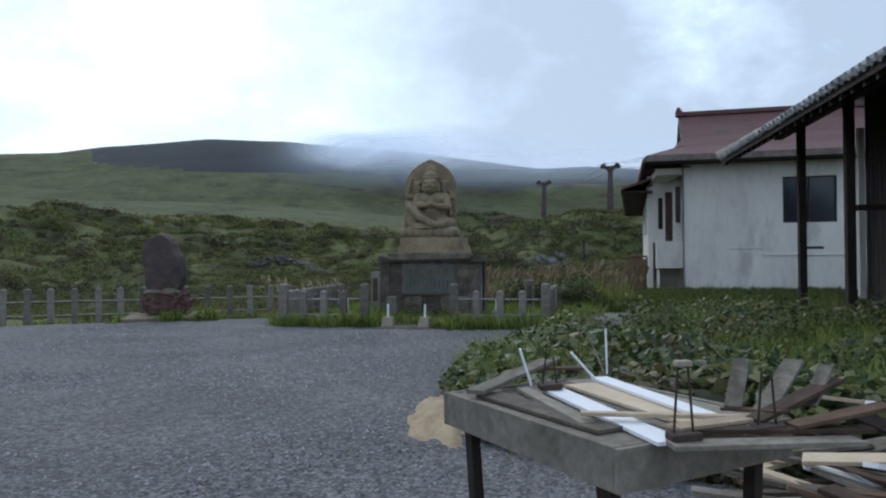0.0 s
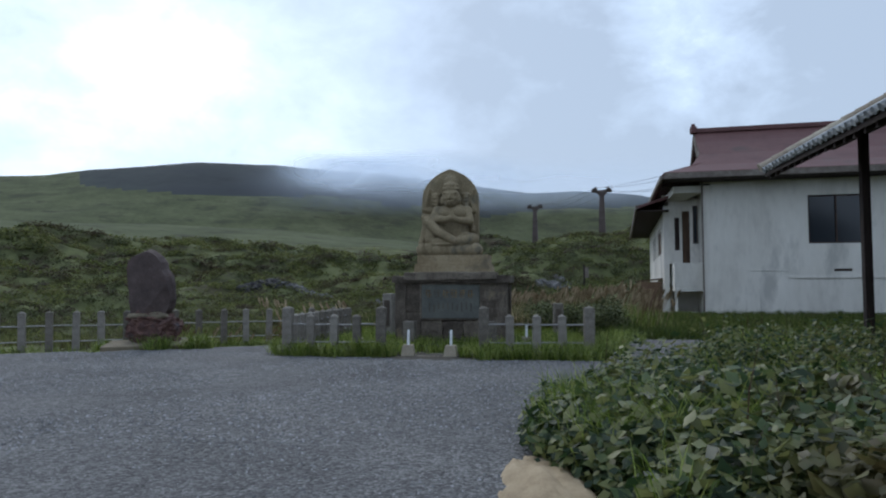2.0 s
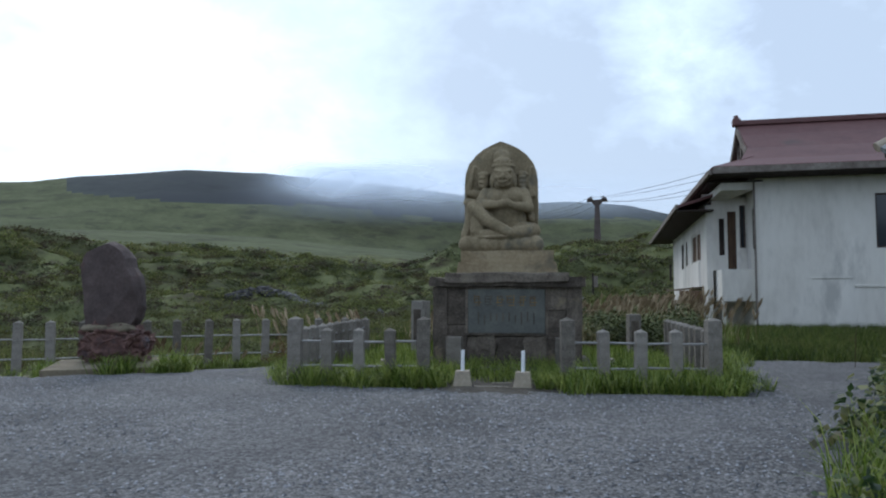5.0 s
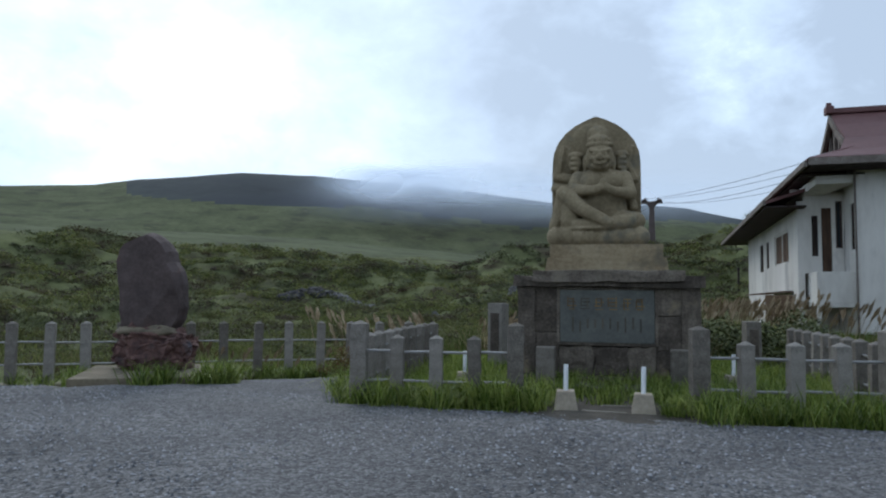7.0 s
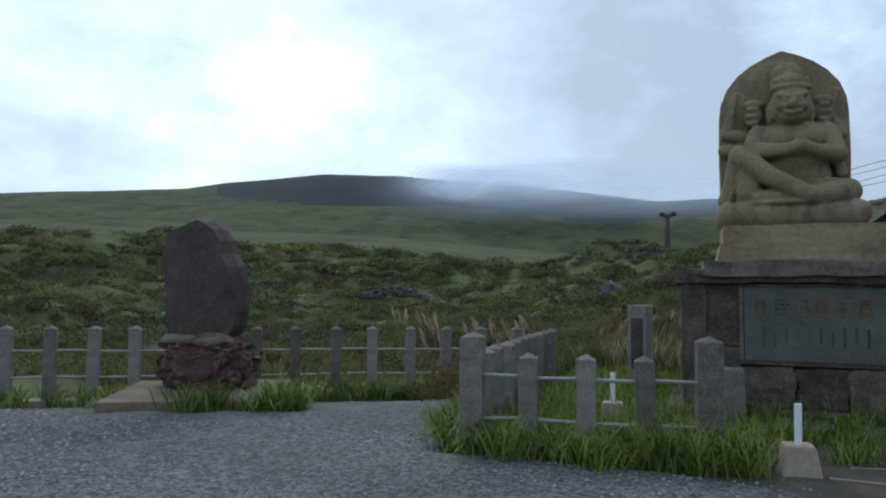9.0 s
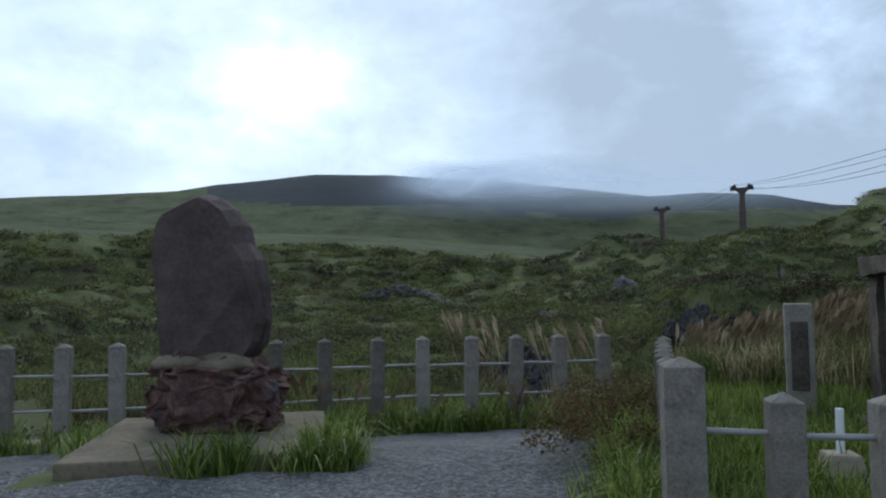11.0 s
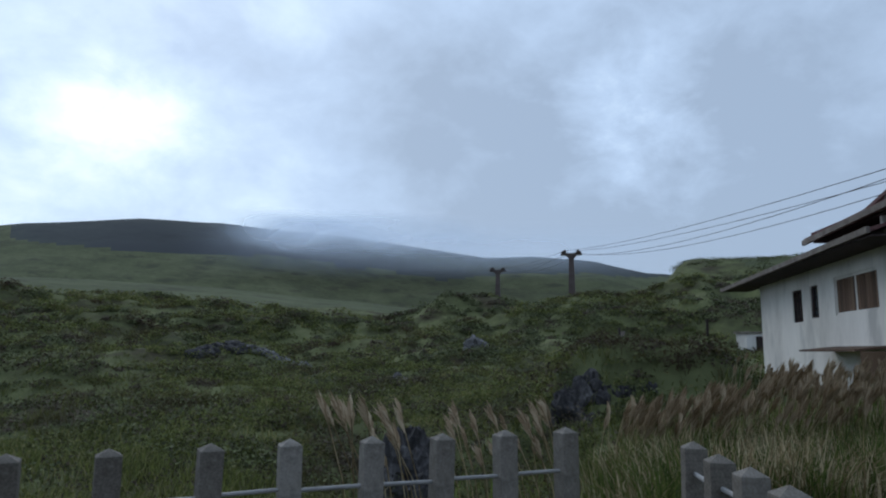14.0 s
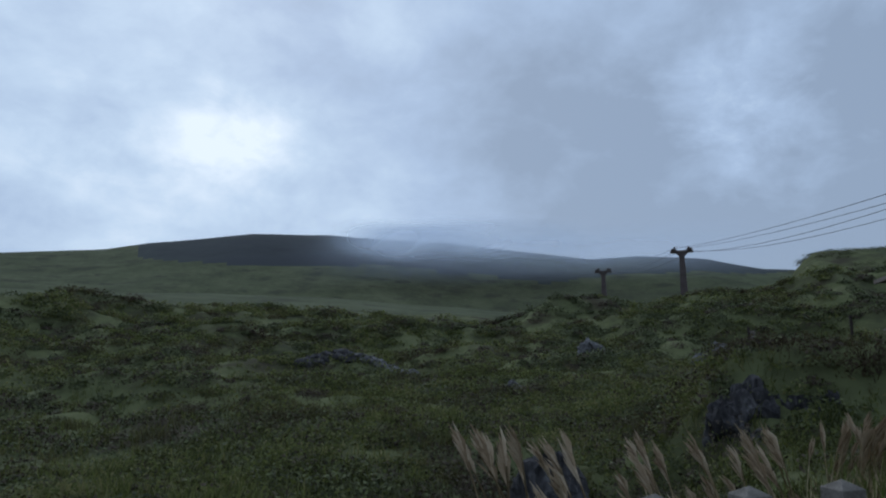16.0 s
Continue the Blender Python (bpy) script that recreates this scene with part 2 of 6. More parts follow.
M_SANDBAG = material("sand_cloth", [(0.24, 0.175, 0.11), (0.38, 0.29, 0.185), (0.46, 0.36, 0.24)], 5.0, 0.95, 0.5, 60.0)
M_PVC = material("white_pvc", [(0.7, 0.71, 0.72), (0.8, 0.81, 0.82)], 4.0, 0.45, 0.03)
M_WALL = material("white_render", [(0.47, 0.44, 0.395), (0.64, 0.605, 0.55), (0.72, 0.685, 0.63)], 0.5, 0.9, 0.12, 12.0, fine=0.25, stain=((0.46, 0.44, 0.405), 0.6, 0.56), stretch=(1, 1, 0.35))
M_ROOF = material("maroon_roof", [(0.085, 0.04, 0.038), (0.125, 0.058, 0.055), (0.15, 0.075, 0.07)], 0.8, 0.6, 0.15, 6.0, stain=((0.09, 0.055, 0.05), 0.4, 0.58))
M_FASCIA = material("weathered_fascia", [(0.08, 0.062, 0.05), (0.16, 0.135, 0.115), (0.26, 0.23, 0.2)], 2.0, 0.9, 0.2)
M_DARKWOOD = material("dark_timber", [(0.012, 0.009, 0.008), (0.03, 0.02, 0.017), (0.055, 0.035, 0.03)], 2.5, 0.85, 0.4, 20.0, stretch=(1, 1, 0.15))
M_BOARD = material("brown_board", [(0.05, 0.03, 0.02), (0.11, 0.066, 0.042), (0.17, 0.11, 0.07)], 2.0, 0.85, 0.3, 16.0, stretch=(1, 1, 0.1), obj_random=0.35)
M_TILE = material("grey_roof_tile", [(0.12, 0.125, 0.13), (0.25, 0.26, 0.27), (0.4, 0.4, 0.4)], 3.0, 0.6, 0.2, obj_random=0.3, stain=((0.42, 0.38, 0.31), 4.0, 0.58))
M_CLAYTILE = material("pale_ridge_tile", [(0.24, 0.19, 0.14), (0.36, 0.3, 0.23), (0.46, 0.4, 0.32)], 3.0, 0.8, 0.2, obj_random=0.3)
M_OLDWOOD = material("weathered_wood", [(0.1, 0.085, 0.065), (0.2, 0.175, 0.14), (0.31, 0.275, 0.225)], 3.0, 0.9, 0.4, 30.0, stretch=(1, 1, 1), obj_random=0.35, fine=0.4)
M_PALEWOOD = material("pale_plank", [(0.32, 0.24, 0.16), (0.48, 0.37, 0.25), (0.58, 0.47, 0.34)], 3.0, 0.8, 0.2, 30.0, obj_random=0.4)
M_WHITEWOOD = material("white_painted_plank", [(0.6, 0.6, 0.6), (0.74, 0.74, 0.75), (0.8, 0.8, 0.81)], 4.0, 0.6, 0.15, obj_random=0.2)
M_IRON = material("rusted_iron", [(0.02, 0.015, 0.013), (0.05, 0.033, 0.027), (0.09, 0.05, 0.035)], 6.0, 0.8, 0.3)
M_PYLON = material("rusty_pylon", [(0.055, 0.04, 0.036), (0.09, 0.068, 0.062), (0.12, 0.095, 0.09)], 0.4, 0.85, 0.1)
M_CABLE = material("cable", [(0.03, 0.03, 0.03), (0.05, 0.05, 0.05)], 1.0, 0.6, 0)
M_GOLD = material("gilt_mark", [(0.09, 0.06, 0.03), (0.2, 0.13, 0.055)], 9.0, 0.6, 0.1, obj_random=0.5)
M_GOLDDIM = material("worn_mark", [(0.06, 0.055, 0.045), (0.11, 0.095, 0.07)], 9.0, 0.8, 0.1, obj_random=0.5)
M_BRICK = material("orange_brick", [(0.35, 0.15, 0.08), (0.5, 0.24, 0.14)], 5.0, 0.9, 0.3)
M_YELLOW = material("yellow_plastic", [(0.55, 0.36, 0.04), (0.7, 0.48, 0.06)], 4.0, 0.5, 0.05)
M_DIRT = material("earth", [(0.04, 0.034, 0.028), (0.075, 0.065, 0.052), (0.12, 0.1, 0.08)], 3.0, 1.0, 0.5, 30.0)


def let_light_through(m, share):
    """Blades and leaves pass part of the light on."""
    nt = m.node_tree
    bs = nt.nodes["Principled BSDF"]
    tl = nt.nodes.new("ShaderNodeBsdfTranslucent")
    nt.links.new(bs.inputs["Base Color"].links[0].from_socket, tl.inputs["Color"])
    mx = nt.nodes.new("ShaderNodeMixShader")
    mx.inputs[0].default_value = share
    nt.links.new(bs.outputs[0], mx.inputs[1])
    nt.links.new(tl.outputs[0], mx.inputs[2])
    nt.links.new(mx.outputs[0], nt.nodes["Material Output"].inputs["Surface"])


for thin in (M_GRASS, M_MEADOW, M_FIELD, M_DRY, M_LEAF, M_LEAFRED):
    let_light_through(thin, 0.45)


def glass_material():
    m = bpy.data.materials.new("dark_window_glass")
    m.use_nodes = True
    bs = m.node_tree.nodes["Principled BSDF"]
    bs.inputs["Base Color"].default_value = (0.02, 0.024, 0.03, 1)
    bs.inputs["Roughness"].default_value = 0.18
    return m


M_GLASS = glass_material()


# ---- mesh helpers ----
def part(name, bm, mat, parent=None, label="", smooth=False):
    me = bpy.data.meshes.new(name)
    bm.to_mesh(me)
    bm.free()
    me.materials.append(mat)
    if smooth:
        me.polygons.foreach_set("use_smooth", [True] * len(me.polygons))
    ob = new(name, me)
    if parent is not None:
        ob.parent = parent
    if label:
        ob["label"] = label
    return ob


def empty(name, x, y, z=0.0, rz=0.0):
    ob = new(name)
    ob.matrix_basis = pose(x, y, z, 0, 0, rz)
    return ob


def box(bm, x0, x1, y0, y1, z0, z1, bevel=0.0, m=None):
    r = bmesh.ops.create_cube(bm, size=1.0)
    vs = r["verts"]
    t = Matrix.Translation(((x0 + x1) / 2, (y0 + y1) / 2, (z0 + z1) / 2)) @ Matrix.Diagonal((x1 - x0, y1 - y0, z1 - z0, 1))
    bmesh.ops.transform(bm, matrix=(m @ t) if m is not None else t, verts=vs)
    if bevel:
        es = list({e for v in vs for e in v.link_edges})
        bmesh.ops.bevel(bm, geom=es, offset=bevel, segments=2, affect="EDGES", profile=0.6)
    return bm


def boxed(x0, x1, y0, y1, z0, z1, bevel=0.0, m=None):
    return box(bmesh.new(), x0, x1, y0, y1, z0, z1, bevel, m)


def rod(bm, a, b, r0, r1=None, seg=8):
    a, b = Vector(a), Vector(b)
    d = b - a
    m = Matrix.Translation((a + b) / 2) @ d.to_track_quat("Z", "Y").to_matrix().to_4x4()
    bmesh.ops.create_cone(bm, cap_ends=True, segments=seg, radius1=r0, radius2=r0 if r1 is None else r1, depth=d.length, matrix=m)
    return bm


def rough_up(bm, amount, scale, seed=0.0):
    for v in bm.verts:
        p = v.co * scale + Vector((seed, seed * 1.7, seed * 0.3))
        v.co += Vector(noise.noise_vector(p)) * amount + Vector(noise.noise_vector(p * 3.1)) * amount * 0.4
    return bm


def prism(bm, outline, y0, y1):
    """A plate: an outline in x, z, from y0 to y1."""
    a = [bm.verts.new((x, y0, z)) for x, z in outline]
    b = [bm.verts.new((x, y1, z)) for x, z in outline]
    n = len(a)
    bm.faces.new(a)
    bm.faces.new(b[::-1])
    for i in range(n):
        bm.faces.new((a[i], b[i], b[(i + 1) % n], a[(i + 1) % n]))
    bmesh.ops.recalc_face_normals(bm, faces=bm.faces)
    return bm


def mesh_np(name, verts, tris, mat, smooth=False):
    me = bpy.data.meshes.new(name)
    verts, tris = np.asarray(verts, np.float32), np.asarray(tris, np.int32)
    me.vertices.add(len(verts))
    me.vertices.foreach_set("co", verts.ravel())
    k = tris.shape[1]
    me.loops.add(tris.size)
    me.loops.foreach_set("vertex_index", tris.ravel())
    me.polygons.add(len(tris))
    me.polygons.foreach_set("loop_start", np.arange(0, tris.size, k, dtype=np.int32))
    me.polygons.foreach_set("loop_total", np.full(len(tris), k, np.int32))
    me.update(calc_edges=True)
    me.materials.append(mat)
    if smooth:
        me.polygons.foreach_set("use_smooth", np.ones(len(tris), bool))
    return new(name, me)


rng = np.random.default_rng(5)


def vnoise(x, y, seed=0):
    """Smooth value noise, 0 to 1."""
    xi, yi = np.floor(x), np.floor(y)
    fx, fy = x - xi, y - yi
    fx, fy = fx * fx * (3 - 2 * fx), fy * fy * (3 - 2 * fy)

    def h(a, b):
        v = np.sin(a * 127.1 + b * 311.7 + seed * 74.7) * 43758.5453
        return v - np.floor(v)

    return (h(xi, yi) * (1 - fx) + h(xi + 1, yi) * fx) * (1 - fy) + (h(xi, yi + 1) * (1 - fx) + h(xi + 1, yi + 1) * fx) * fy


def smooth01(v):
    v = np.clip(v, 0, 1)
    return v * v * (3 - 2 * v)


# ---- ground ----
HX, HY = -4.5, 20.0
AZ = [-80, -52, -47, -44, -39, -36, -28.4, -22.4, -12, -7.8, -5, -1, 3, 8, 12, 40, 80]
FAR = [0.1, 0.114, 0.124, 0.129, 0.139, 0.15, 0.167, 0.169, 0.1565, 0.1455, 0.14, 0.1305, 0.132, 0.122, 0.104, 0.06, 0.05]
MID = [0.08, 0.083, 0.083, 0.083, 0.082, 0.081, 0.078, 0.074, 0.065, 0.06, 0.058, 0.056, 0.055, 0.054, 0.053, 0.055, 0.05]


def past_fence(x, y):
    """Metres beyond the line of the back fence; negative on the yard's side."""
    return -0.512 * (x + 9.42) + 0.859 * (y - 22.38)


def drop(x, y):
    """The yard sinks towards the back fence."""
    return -0.37 * smooth01((past_fence(x, y) + 3.3) / 3.1) * smooth01((-2.6 - x) / 1.2)


PLX, PLY, PLA, PLW, PLD = -7.1, 21.35, 28.0, 1.02, 1.0


def off_plinth(x, y):
    """Distance outside the plinth's edge."""
    c, s = math.cos(radians(PLA)), math.sin(radians(PLA))
    u, v = (x - PLX) * c + (y - PLY) * s, -(x - PLX) * s + (y - PLY) * c
    return np.maximum(np.abs(u) - PLW, np.abs(v) - PLD)


def in_yard(x, y):
    """Positive on the gravel, negative off it."""
    encl = np.maximum(np.maximum(-3.3 - x, x - 3.6), 19.3 - 0.06 * x - y)
    d = np.minimum(np.minimum(-0.5 - past_fence(x, y), encl), np.minimum(bush_edge(y) - x, 24.6 - y))
    d = np.minimum(d, x + 15.5)
    # grass grows round the plinth's foot
    c, s = math.cos(radians(PLA)), math.sin(radians(PLA))
    v = -(x - PLX) * s + (y - PLY) * c
    return np.minimum(d, off_plinth(x, y) - np.where(v < 0, 0.3, 0.25))


def bush_edge(y):
    """Where (in x) the weeds on the right begin."""
    return np.interp(y, [-9, 5, 8.6, 9.8, 12, 13.5, 16, 17.2, 18.4, 20.2, 21.8, 22.4], [9, 6.0, 5.2, 2.9, 2.2, 2.2, 3.3, 4.5, 4.9, 5.4, 6.5, 12])


def terrain(x, y):
    dx, dy = x - HX, y - HY
    r = np.hypot(dx, dy)
    az = np.degrees(np.arctan2(dx, dy))
    far, mid = np.interp(az, AZ, FAR), np.interp(az, AZ, MID)
    ahead = smooth01((95 - np.abs(az)) / 40)
    z = np.interp(r, [0, 30, 50, 75], [0, 0, 0.5, 1.9])
    rise = smooth01((r - 60) / 190)
    z = z + rise * (mid * 250 + 1.5 - 1.9)
    crest = smooth01((r - 300) / 330)
    z = z + crest * (far * 630 - mid * 250)
    z = z - smooth01((r - 660) / 900) * 90
    z = z * ahead
    # the hummocky ridge with the signs, and the steep hill behind the house
    z = z + 4.9 * smooth01((az + 16) / 17) * smooth01((40 - az) / 20) * np.exp(-(((r - 86) / 16) ** 2))
    z = z + 1.0 * np.exp(-(((az - 4) / 13) ** 2) - ((r - 62) / 12) ** 2)
    # the swell that hides the foot of the long slope
    z = z + 4.0 * smooth01((-3 - az) / 24) * np.exp(-(((r - 105) / 28) ** 2))
    z = z + 12.5 * smooth01((az - 10.5) / 5) * smooth01((70 - az) / 30) * np.exp(-(((r - 150) / 45) ** 2))
    z = z + 0.85 * smooth01((az - 1) / 7) * smooth01((24 - az) / 8) * smooth01((r - 15) / 4) * smooth01((34 - r) / 12)
    # hollow with a stream behind the fence
    z = z - 0.75 * np.exp(-(((az + 6) / 15) ** 2) - ((r - 12) / 6) ** 2)
    z = z - 0.9 * np.exp(-(((az + 2) / 7) ** 2) - ((r - 19) / 6) ** 2)
    z = z + 0.8 * np.exp(-(((x + 1.0) / 3.4) ** 2)) * smooth01((y - 36.6) / 1.3) * smooth01((46 - y) / 8)
    wild = np.where(x < -3.2, smooth01((past_fence(x, y) - 0.3) / 3.5), smooth01((y - 25.5) / 5)) * np.where(x > 5, smooth01((y - 50) / 20), 1.0) * ahead
    wild = np.maximum(wild, smooth01((r - 40) / 20))
    near = smooth01((r - 4) / 40)
    grassy = 1 - 0.9 * smooth01((r - 95) / 50)
    n = (vnoise(x / 2.1, y / 2.1, 1) - 0.5) * (0.42 + 0.4 * near) + (vnoise(x / 0.8, y / 0.8, 2) - 0.5) * 0.2
    n = n + (vnoise(x / 5.5, y / 5.5, 3) - 0.5) * (0.5 + 1.7 * near) + (vnoise(x / 24, y / 24, 4) - 0.5) * 3 * smooth01((r - 40) / 60)
    n = n + (vnoise(x / 11, y / 8, 32) - 0.5) * 2.0 * smooth01((r - 25) / 50)
    n = n * grassy + (vnoise(x / 80, y / 80, 5) - 0.5) * 7 * smooth01((r - 150) / 250) + (vnoise(x / 30, y / 30, 6) - 0.5) * 2.2 * smooth01((r - 120) / 100)
    # keep the far skyline nearly smooth
    n = n * (1 - 0.75 * smooth01((r - 400) / 200))
    return z + wild * n - 0.03 + drop(x, y) * smooth01((60 - r) / 30)


def build_ground():
    azs = np.radians(np.concatenate([np.arange(-180, -66, 6.0), np.arange(-66, 62, 0.36), np.arange(62, 180, 6.0)]))
    rs = np.concatenate([[0.0], np.geomspace(2.0, 60, 130), np.geomspace(62, 700, 140), np.geomspace(730, 4200, 14)])
    a, r = np.meshgrid(azs, rs)
    x, y = HX + r * np.sin(a), HY + r * np.cos(a)
    z = terrain(x, y)
    v = np.stack([x, y, z], -1).reshape(-1, 3)
    na, nr = len(azs), len(rs)
    j, i = np.meshgrid(np.arange(na), np.arange(nr - 1))
    k = (j + 1) % na
    q = np.stack([i * na + j, i * na + k, (i + 1) * na + k, (i + 1) * na + j], -1).reshape(-1, 4)[:, ::-1]
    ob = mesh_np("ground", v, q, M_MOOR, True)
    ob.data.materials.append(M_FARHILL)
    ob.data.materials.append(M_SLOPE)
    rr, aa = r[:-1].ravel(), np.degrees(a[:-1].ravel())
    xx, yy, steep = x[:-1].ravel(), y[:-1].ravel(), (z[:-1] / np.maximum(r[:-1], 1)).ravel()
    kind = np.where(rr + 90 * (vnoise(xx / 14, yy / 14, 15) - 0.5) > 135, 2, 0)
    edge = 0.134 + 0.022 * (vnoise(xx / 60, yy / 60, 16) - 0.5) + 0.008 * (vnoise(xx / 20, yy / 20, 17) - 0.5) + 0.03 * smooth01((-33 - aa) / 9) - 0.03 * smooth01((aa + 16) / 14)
    # the haze-tinted heath goes on the far upper slopes
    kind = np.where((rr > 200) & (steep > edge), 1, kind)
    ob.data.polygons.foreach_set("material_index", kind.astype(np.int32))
    return tagged(ob, "green hummocky volcanic moorland rising to dark hills", "ground", kind="structure")


def build_yard():
    xs, ys = np.arange(-16, 12.01, 0.16), np.arange(-9, 25.2, 0.16)
    x, y = np.meshgrid(xs, ys)
    d = in_yard(x, y)
    d = d + (vnoise(x / 0.5, y / 0.5, 8) - 0.5) * 0.35
    z = np.where(d > 0, 0.012, 0.012 + np.maximum(d, -0.4) * 0.5)
    z = z + drop(x, y) + (vnoise(x / 1.7, y / 1.7, 9) - 0.5) * 0.03 + (vnoise(x / 0.3, y / 0.3, 10) - 0.5) * 0.012
    v = np.stack([x, y, z], -1).reshape(-1, 3)
    nx, ny = len(xs), len(ys)
    j, i = np.meshgrid(np.arange(nx - 1), np.arange(ny - 1))
    q = np.stack([i * nx + j, i * nx + j + 1, (i + 1) * nx + j + 1, (i + 1) * nx + j], -1).reshape(-1, 4)
    keep = (d[:-1, :-1] > -0.5).ravel()
    return tagged(mesh_np("gravel_yard", v, q[keep], M_GRAVEL, True), "grey crushed-stone gravel yard in front of the shrine", "gravel", kind="structure")


def build_earth():
    xs, ys = np.arange(-1.4, 1.6, 0.1), np.arange(18.9, 21.7, 0.1)
    x, y = np.meshgrid(xs, ys)
    d = 1.0 - np.hypot((x - 0.05) / 1.0, (y - 20.2) / 1.25) + (vnoise(x / 0.35, y / 0.35, 61) - 0.5) * 0.35
    z = np.clip(d * 0.08, -0.06, 0.015) + 0.012
    v = np.stack([x, y, z], -1).reshape(-1, 3)
    nx, ny = len(xs), len(ys)
    j, i = np.meshgrid(np.arange(nx - 1), np.arange(ny - 1))
    q = np.stack([i * nx + j, i * nx + j + 1, (i + 1) * nx + j + 1, (i + 1) * nx + j], -1).reshape(-1, 4)
    return tagged(mesh_np("bare_earth", v, q, M_DIRT, True), "trodden dark bare earth before the monument", "earth", kind="structure")


build_ground()
build_yard()
build_earth()


# ---- monument with the seated statue ----
PX, PY = 0.08, 21.93


def monument():
    e = tagged(empty("pedestal", PX, PY, 0, -1.0), "tall dark stone pedestal with an inscribed plaque", "pedestal")
    W, D = 1.33, 1.42
    part("footing", rough_up(boxed(-W - 0.16, W + 0.16, -0.14, D + 0.14, -0.1, 0.16, 0.03), 0.01, 3), M_PED, e, "rough weathered stone footing")
    part("core", boxed(-W + 0.2, W - 0.2, 0.16, D - 0.12, 0.15, 1.5), M_PED, e)
    for sx, y0 in ((-1, 0.0), (1, 0.0), (-1, D - 0.3), (1, D - 0.3)):
        x0, x1 = sorted((sx * W, sx * (W - 0.26)))
        b = boxed(x0, x1, y0, y0 + 0.3, 0.16, 1.5)
        bmesh.ops.subdivide_edges(b, edges=b.edges[:], cuts=5, use_grid_fill=True)
        part("corner_pillar", rough_up(b, 0.022, 6, sx + y0), M_PED, e, "rough-hewn corner pillar")
    # front stones beside and below the plaque
    for x0, x1, z0, z1 in ((-1.09, -0.72, 0.17, 0.8), (-1.09, -0.72, 0.81, 1.49), (0.72, 1.09, 0.17, 0.55), (0.72, 1.09, 0.56, 1.06), (0.72, 1.09, 1.07, 1.49), (-0.71, -0.2, 0.17, 0.6), (-0.19, 0.3, 0.17, 0.6), (0.31, 0.71, 0.17, 0.6)):
        b = boxed(x0, x1, 0.05, 0.2, z0, z1, 0.015)
        bmesh.ops.subdivide_edges(b, edges=[d for d in b.edges if d.calc_length() > 0.1], cuts=5, use_grid_fill=True)
        part("facing_stone", rough_up(b, 0.035 if z1 < 0.62 else 0.014, 7, x0), M_PED, e)
    for x0, x1 in ((-0.71, 0.71),):
        part("facing_stone", boxed(x0, x1, 0.1, 0.2, 0.61, 1.49, 0.01), M_PED, e)
    for z0, z1 in ((0.17, 0.93), (0.934, 1.49)):
        for sx in (-1, 1):
            x0, x1 = sorted((sx * (W - 0.06), sx * (W - 0.22)))
            part("side_panel", boxed(x0, x1, 0.31, D - 0.31, z0, z1, 0.004), M_PANEL, e, "smooth grey side stone")
    cap = bmesh.new()
    box(cap, -W - 0.06, W + 0.06, -0.06, D + 0.08, 1.5, 1.66)
    bmesh.ops.subdivide_edges(cap, edges=cap.edges[:], cuts=9, use_grid_fill=True)
    part("cap_slab", rough_up(cap, 0.03, 4, 3.3), M_PED, e, "rough dark cap slab with chipped edges")
    front = bmesh.new()
    box(front, -1.1, 1.1, -0.12, 0.4, 1.58, 1.74)
    bmesh.ops.subdivide_edges(front, edges=front.edges[:], cuts=7, use_grid_fill=True)
    part("cap_slab", rough_up(front, 0.03, 4, 6.1), M_PED, e, "rough upper cap slab")
    pl = part("plaque", boxed(-0.69, 0.69, 0.015, 0.1, 0.66, 1.45, 0.012), M_PLAQUE, e, "dark green-grey inscribed plaque")
    for x0, x1, z0, z1 in ((-0.74, 0.74, 1.45, 1.49), (-0.74, 0.74, 0.62, 0.66), (-0.74, -0.695, 0.66, 1.45), (0.695, 0.74, 0.66, 1.45)):
        part("plaque_border", boxed(x0, x1, 0.03, 0.1, z0, z1, 0.006), M_PED, e)
    # worn gilt characters, as plain bars
    rnd = random.Random(4)
    for i in range(6):
        cx = -0.52 + i * 0.2
        mark = M_GOLD if i != 1 else M_GOLDDIM
        for k in range(4):
            dz = 1.16 + k * 0.05 + rnd.uniform(-0.01, 0.01)
            part("worn_bar", boxed(cx - rnd.uniform(0.03, 0.08), cx + rnd.uniform(0.03, 0.08), 0.007, 0.016, dz, dz + rnd.uniform(0.012, 0.022)), mark, e)
        for k in (-1, 1):
            dx = k * rnd.uniform(0.02, 0.06)
            part("worn_bar", boxed(cx + dx - 0.009, cx + dx + 0.009, 0.004, 0.016, 1.15 + rnd.uniform(0, 0.06), 1.3 + rnd.uniform(0, 0.05)), mark, e)
    for i in range(10):
        cx = -0.5 + i * 0.11
        part("worn_bar", boxed(cx - 0.012, cx + 0.012, 0.009, 0.016, 0.8 + rnd.uniform(0, 0.08), 0.98 + rnd.uniform(0, 0.07)), M_GOLDDIM, e)
    # two sandstone tiers under the statue
    t1 = bmesh.new()
    box(t1, -0.96, 0.94, 0.3, 1.36, 1.66, 1.95)
    bmesh.ops.subdivide_edges(t1, edges=t1.edges[:], cuts=6, use_grid_fill=True)
    for v in t1.verts:
        k = (v.co.z - 1.66) / 0.29
        v.co.x *= 1 - 0.06 * k
    part("tier", rough_up(t1, 0.012, 5, 1.0), M_SAND, e, "tan sandstone tier")
    t2 = bmesh.new()
    box(t2, -0.87, 0.85, 0.38, 1.3, 1.95, 2.17)
    bmesh.ops.subdivide_edges(t2, edges=t2.edges[:], cuts=6, use_grid_fill=True)
    part("tier", rough_up(t2, 0.01, 5, 2.0), M_SAND, e, "tan sandstone upper tier")
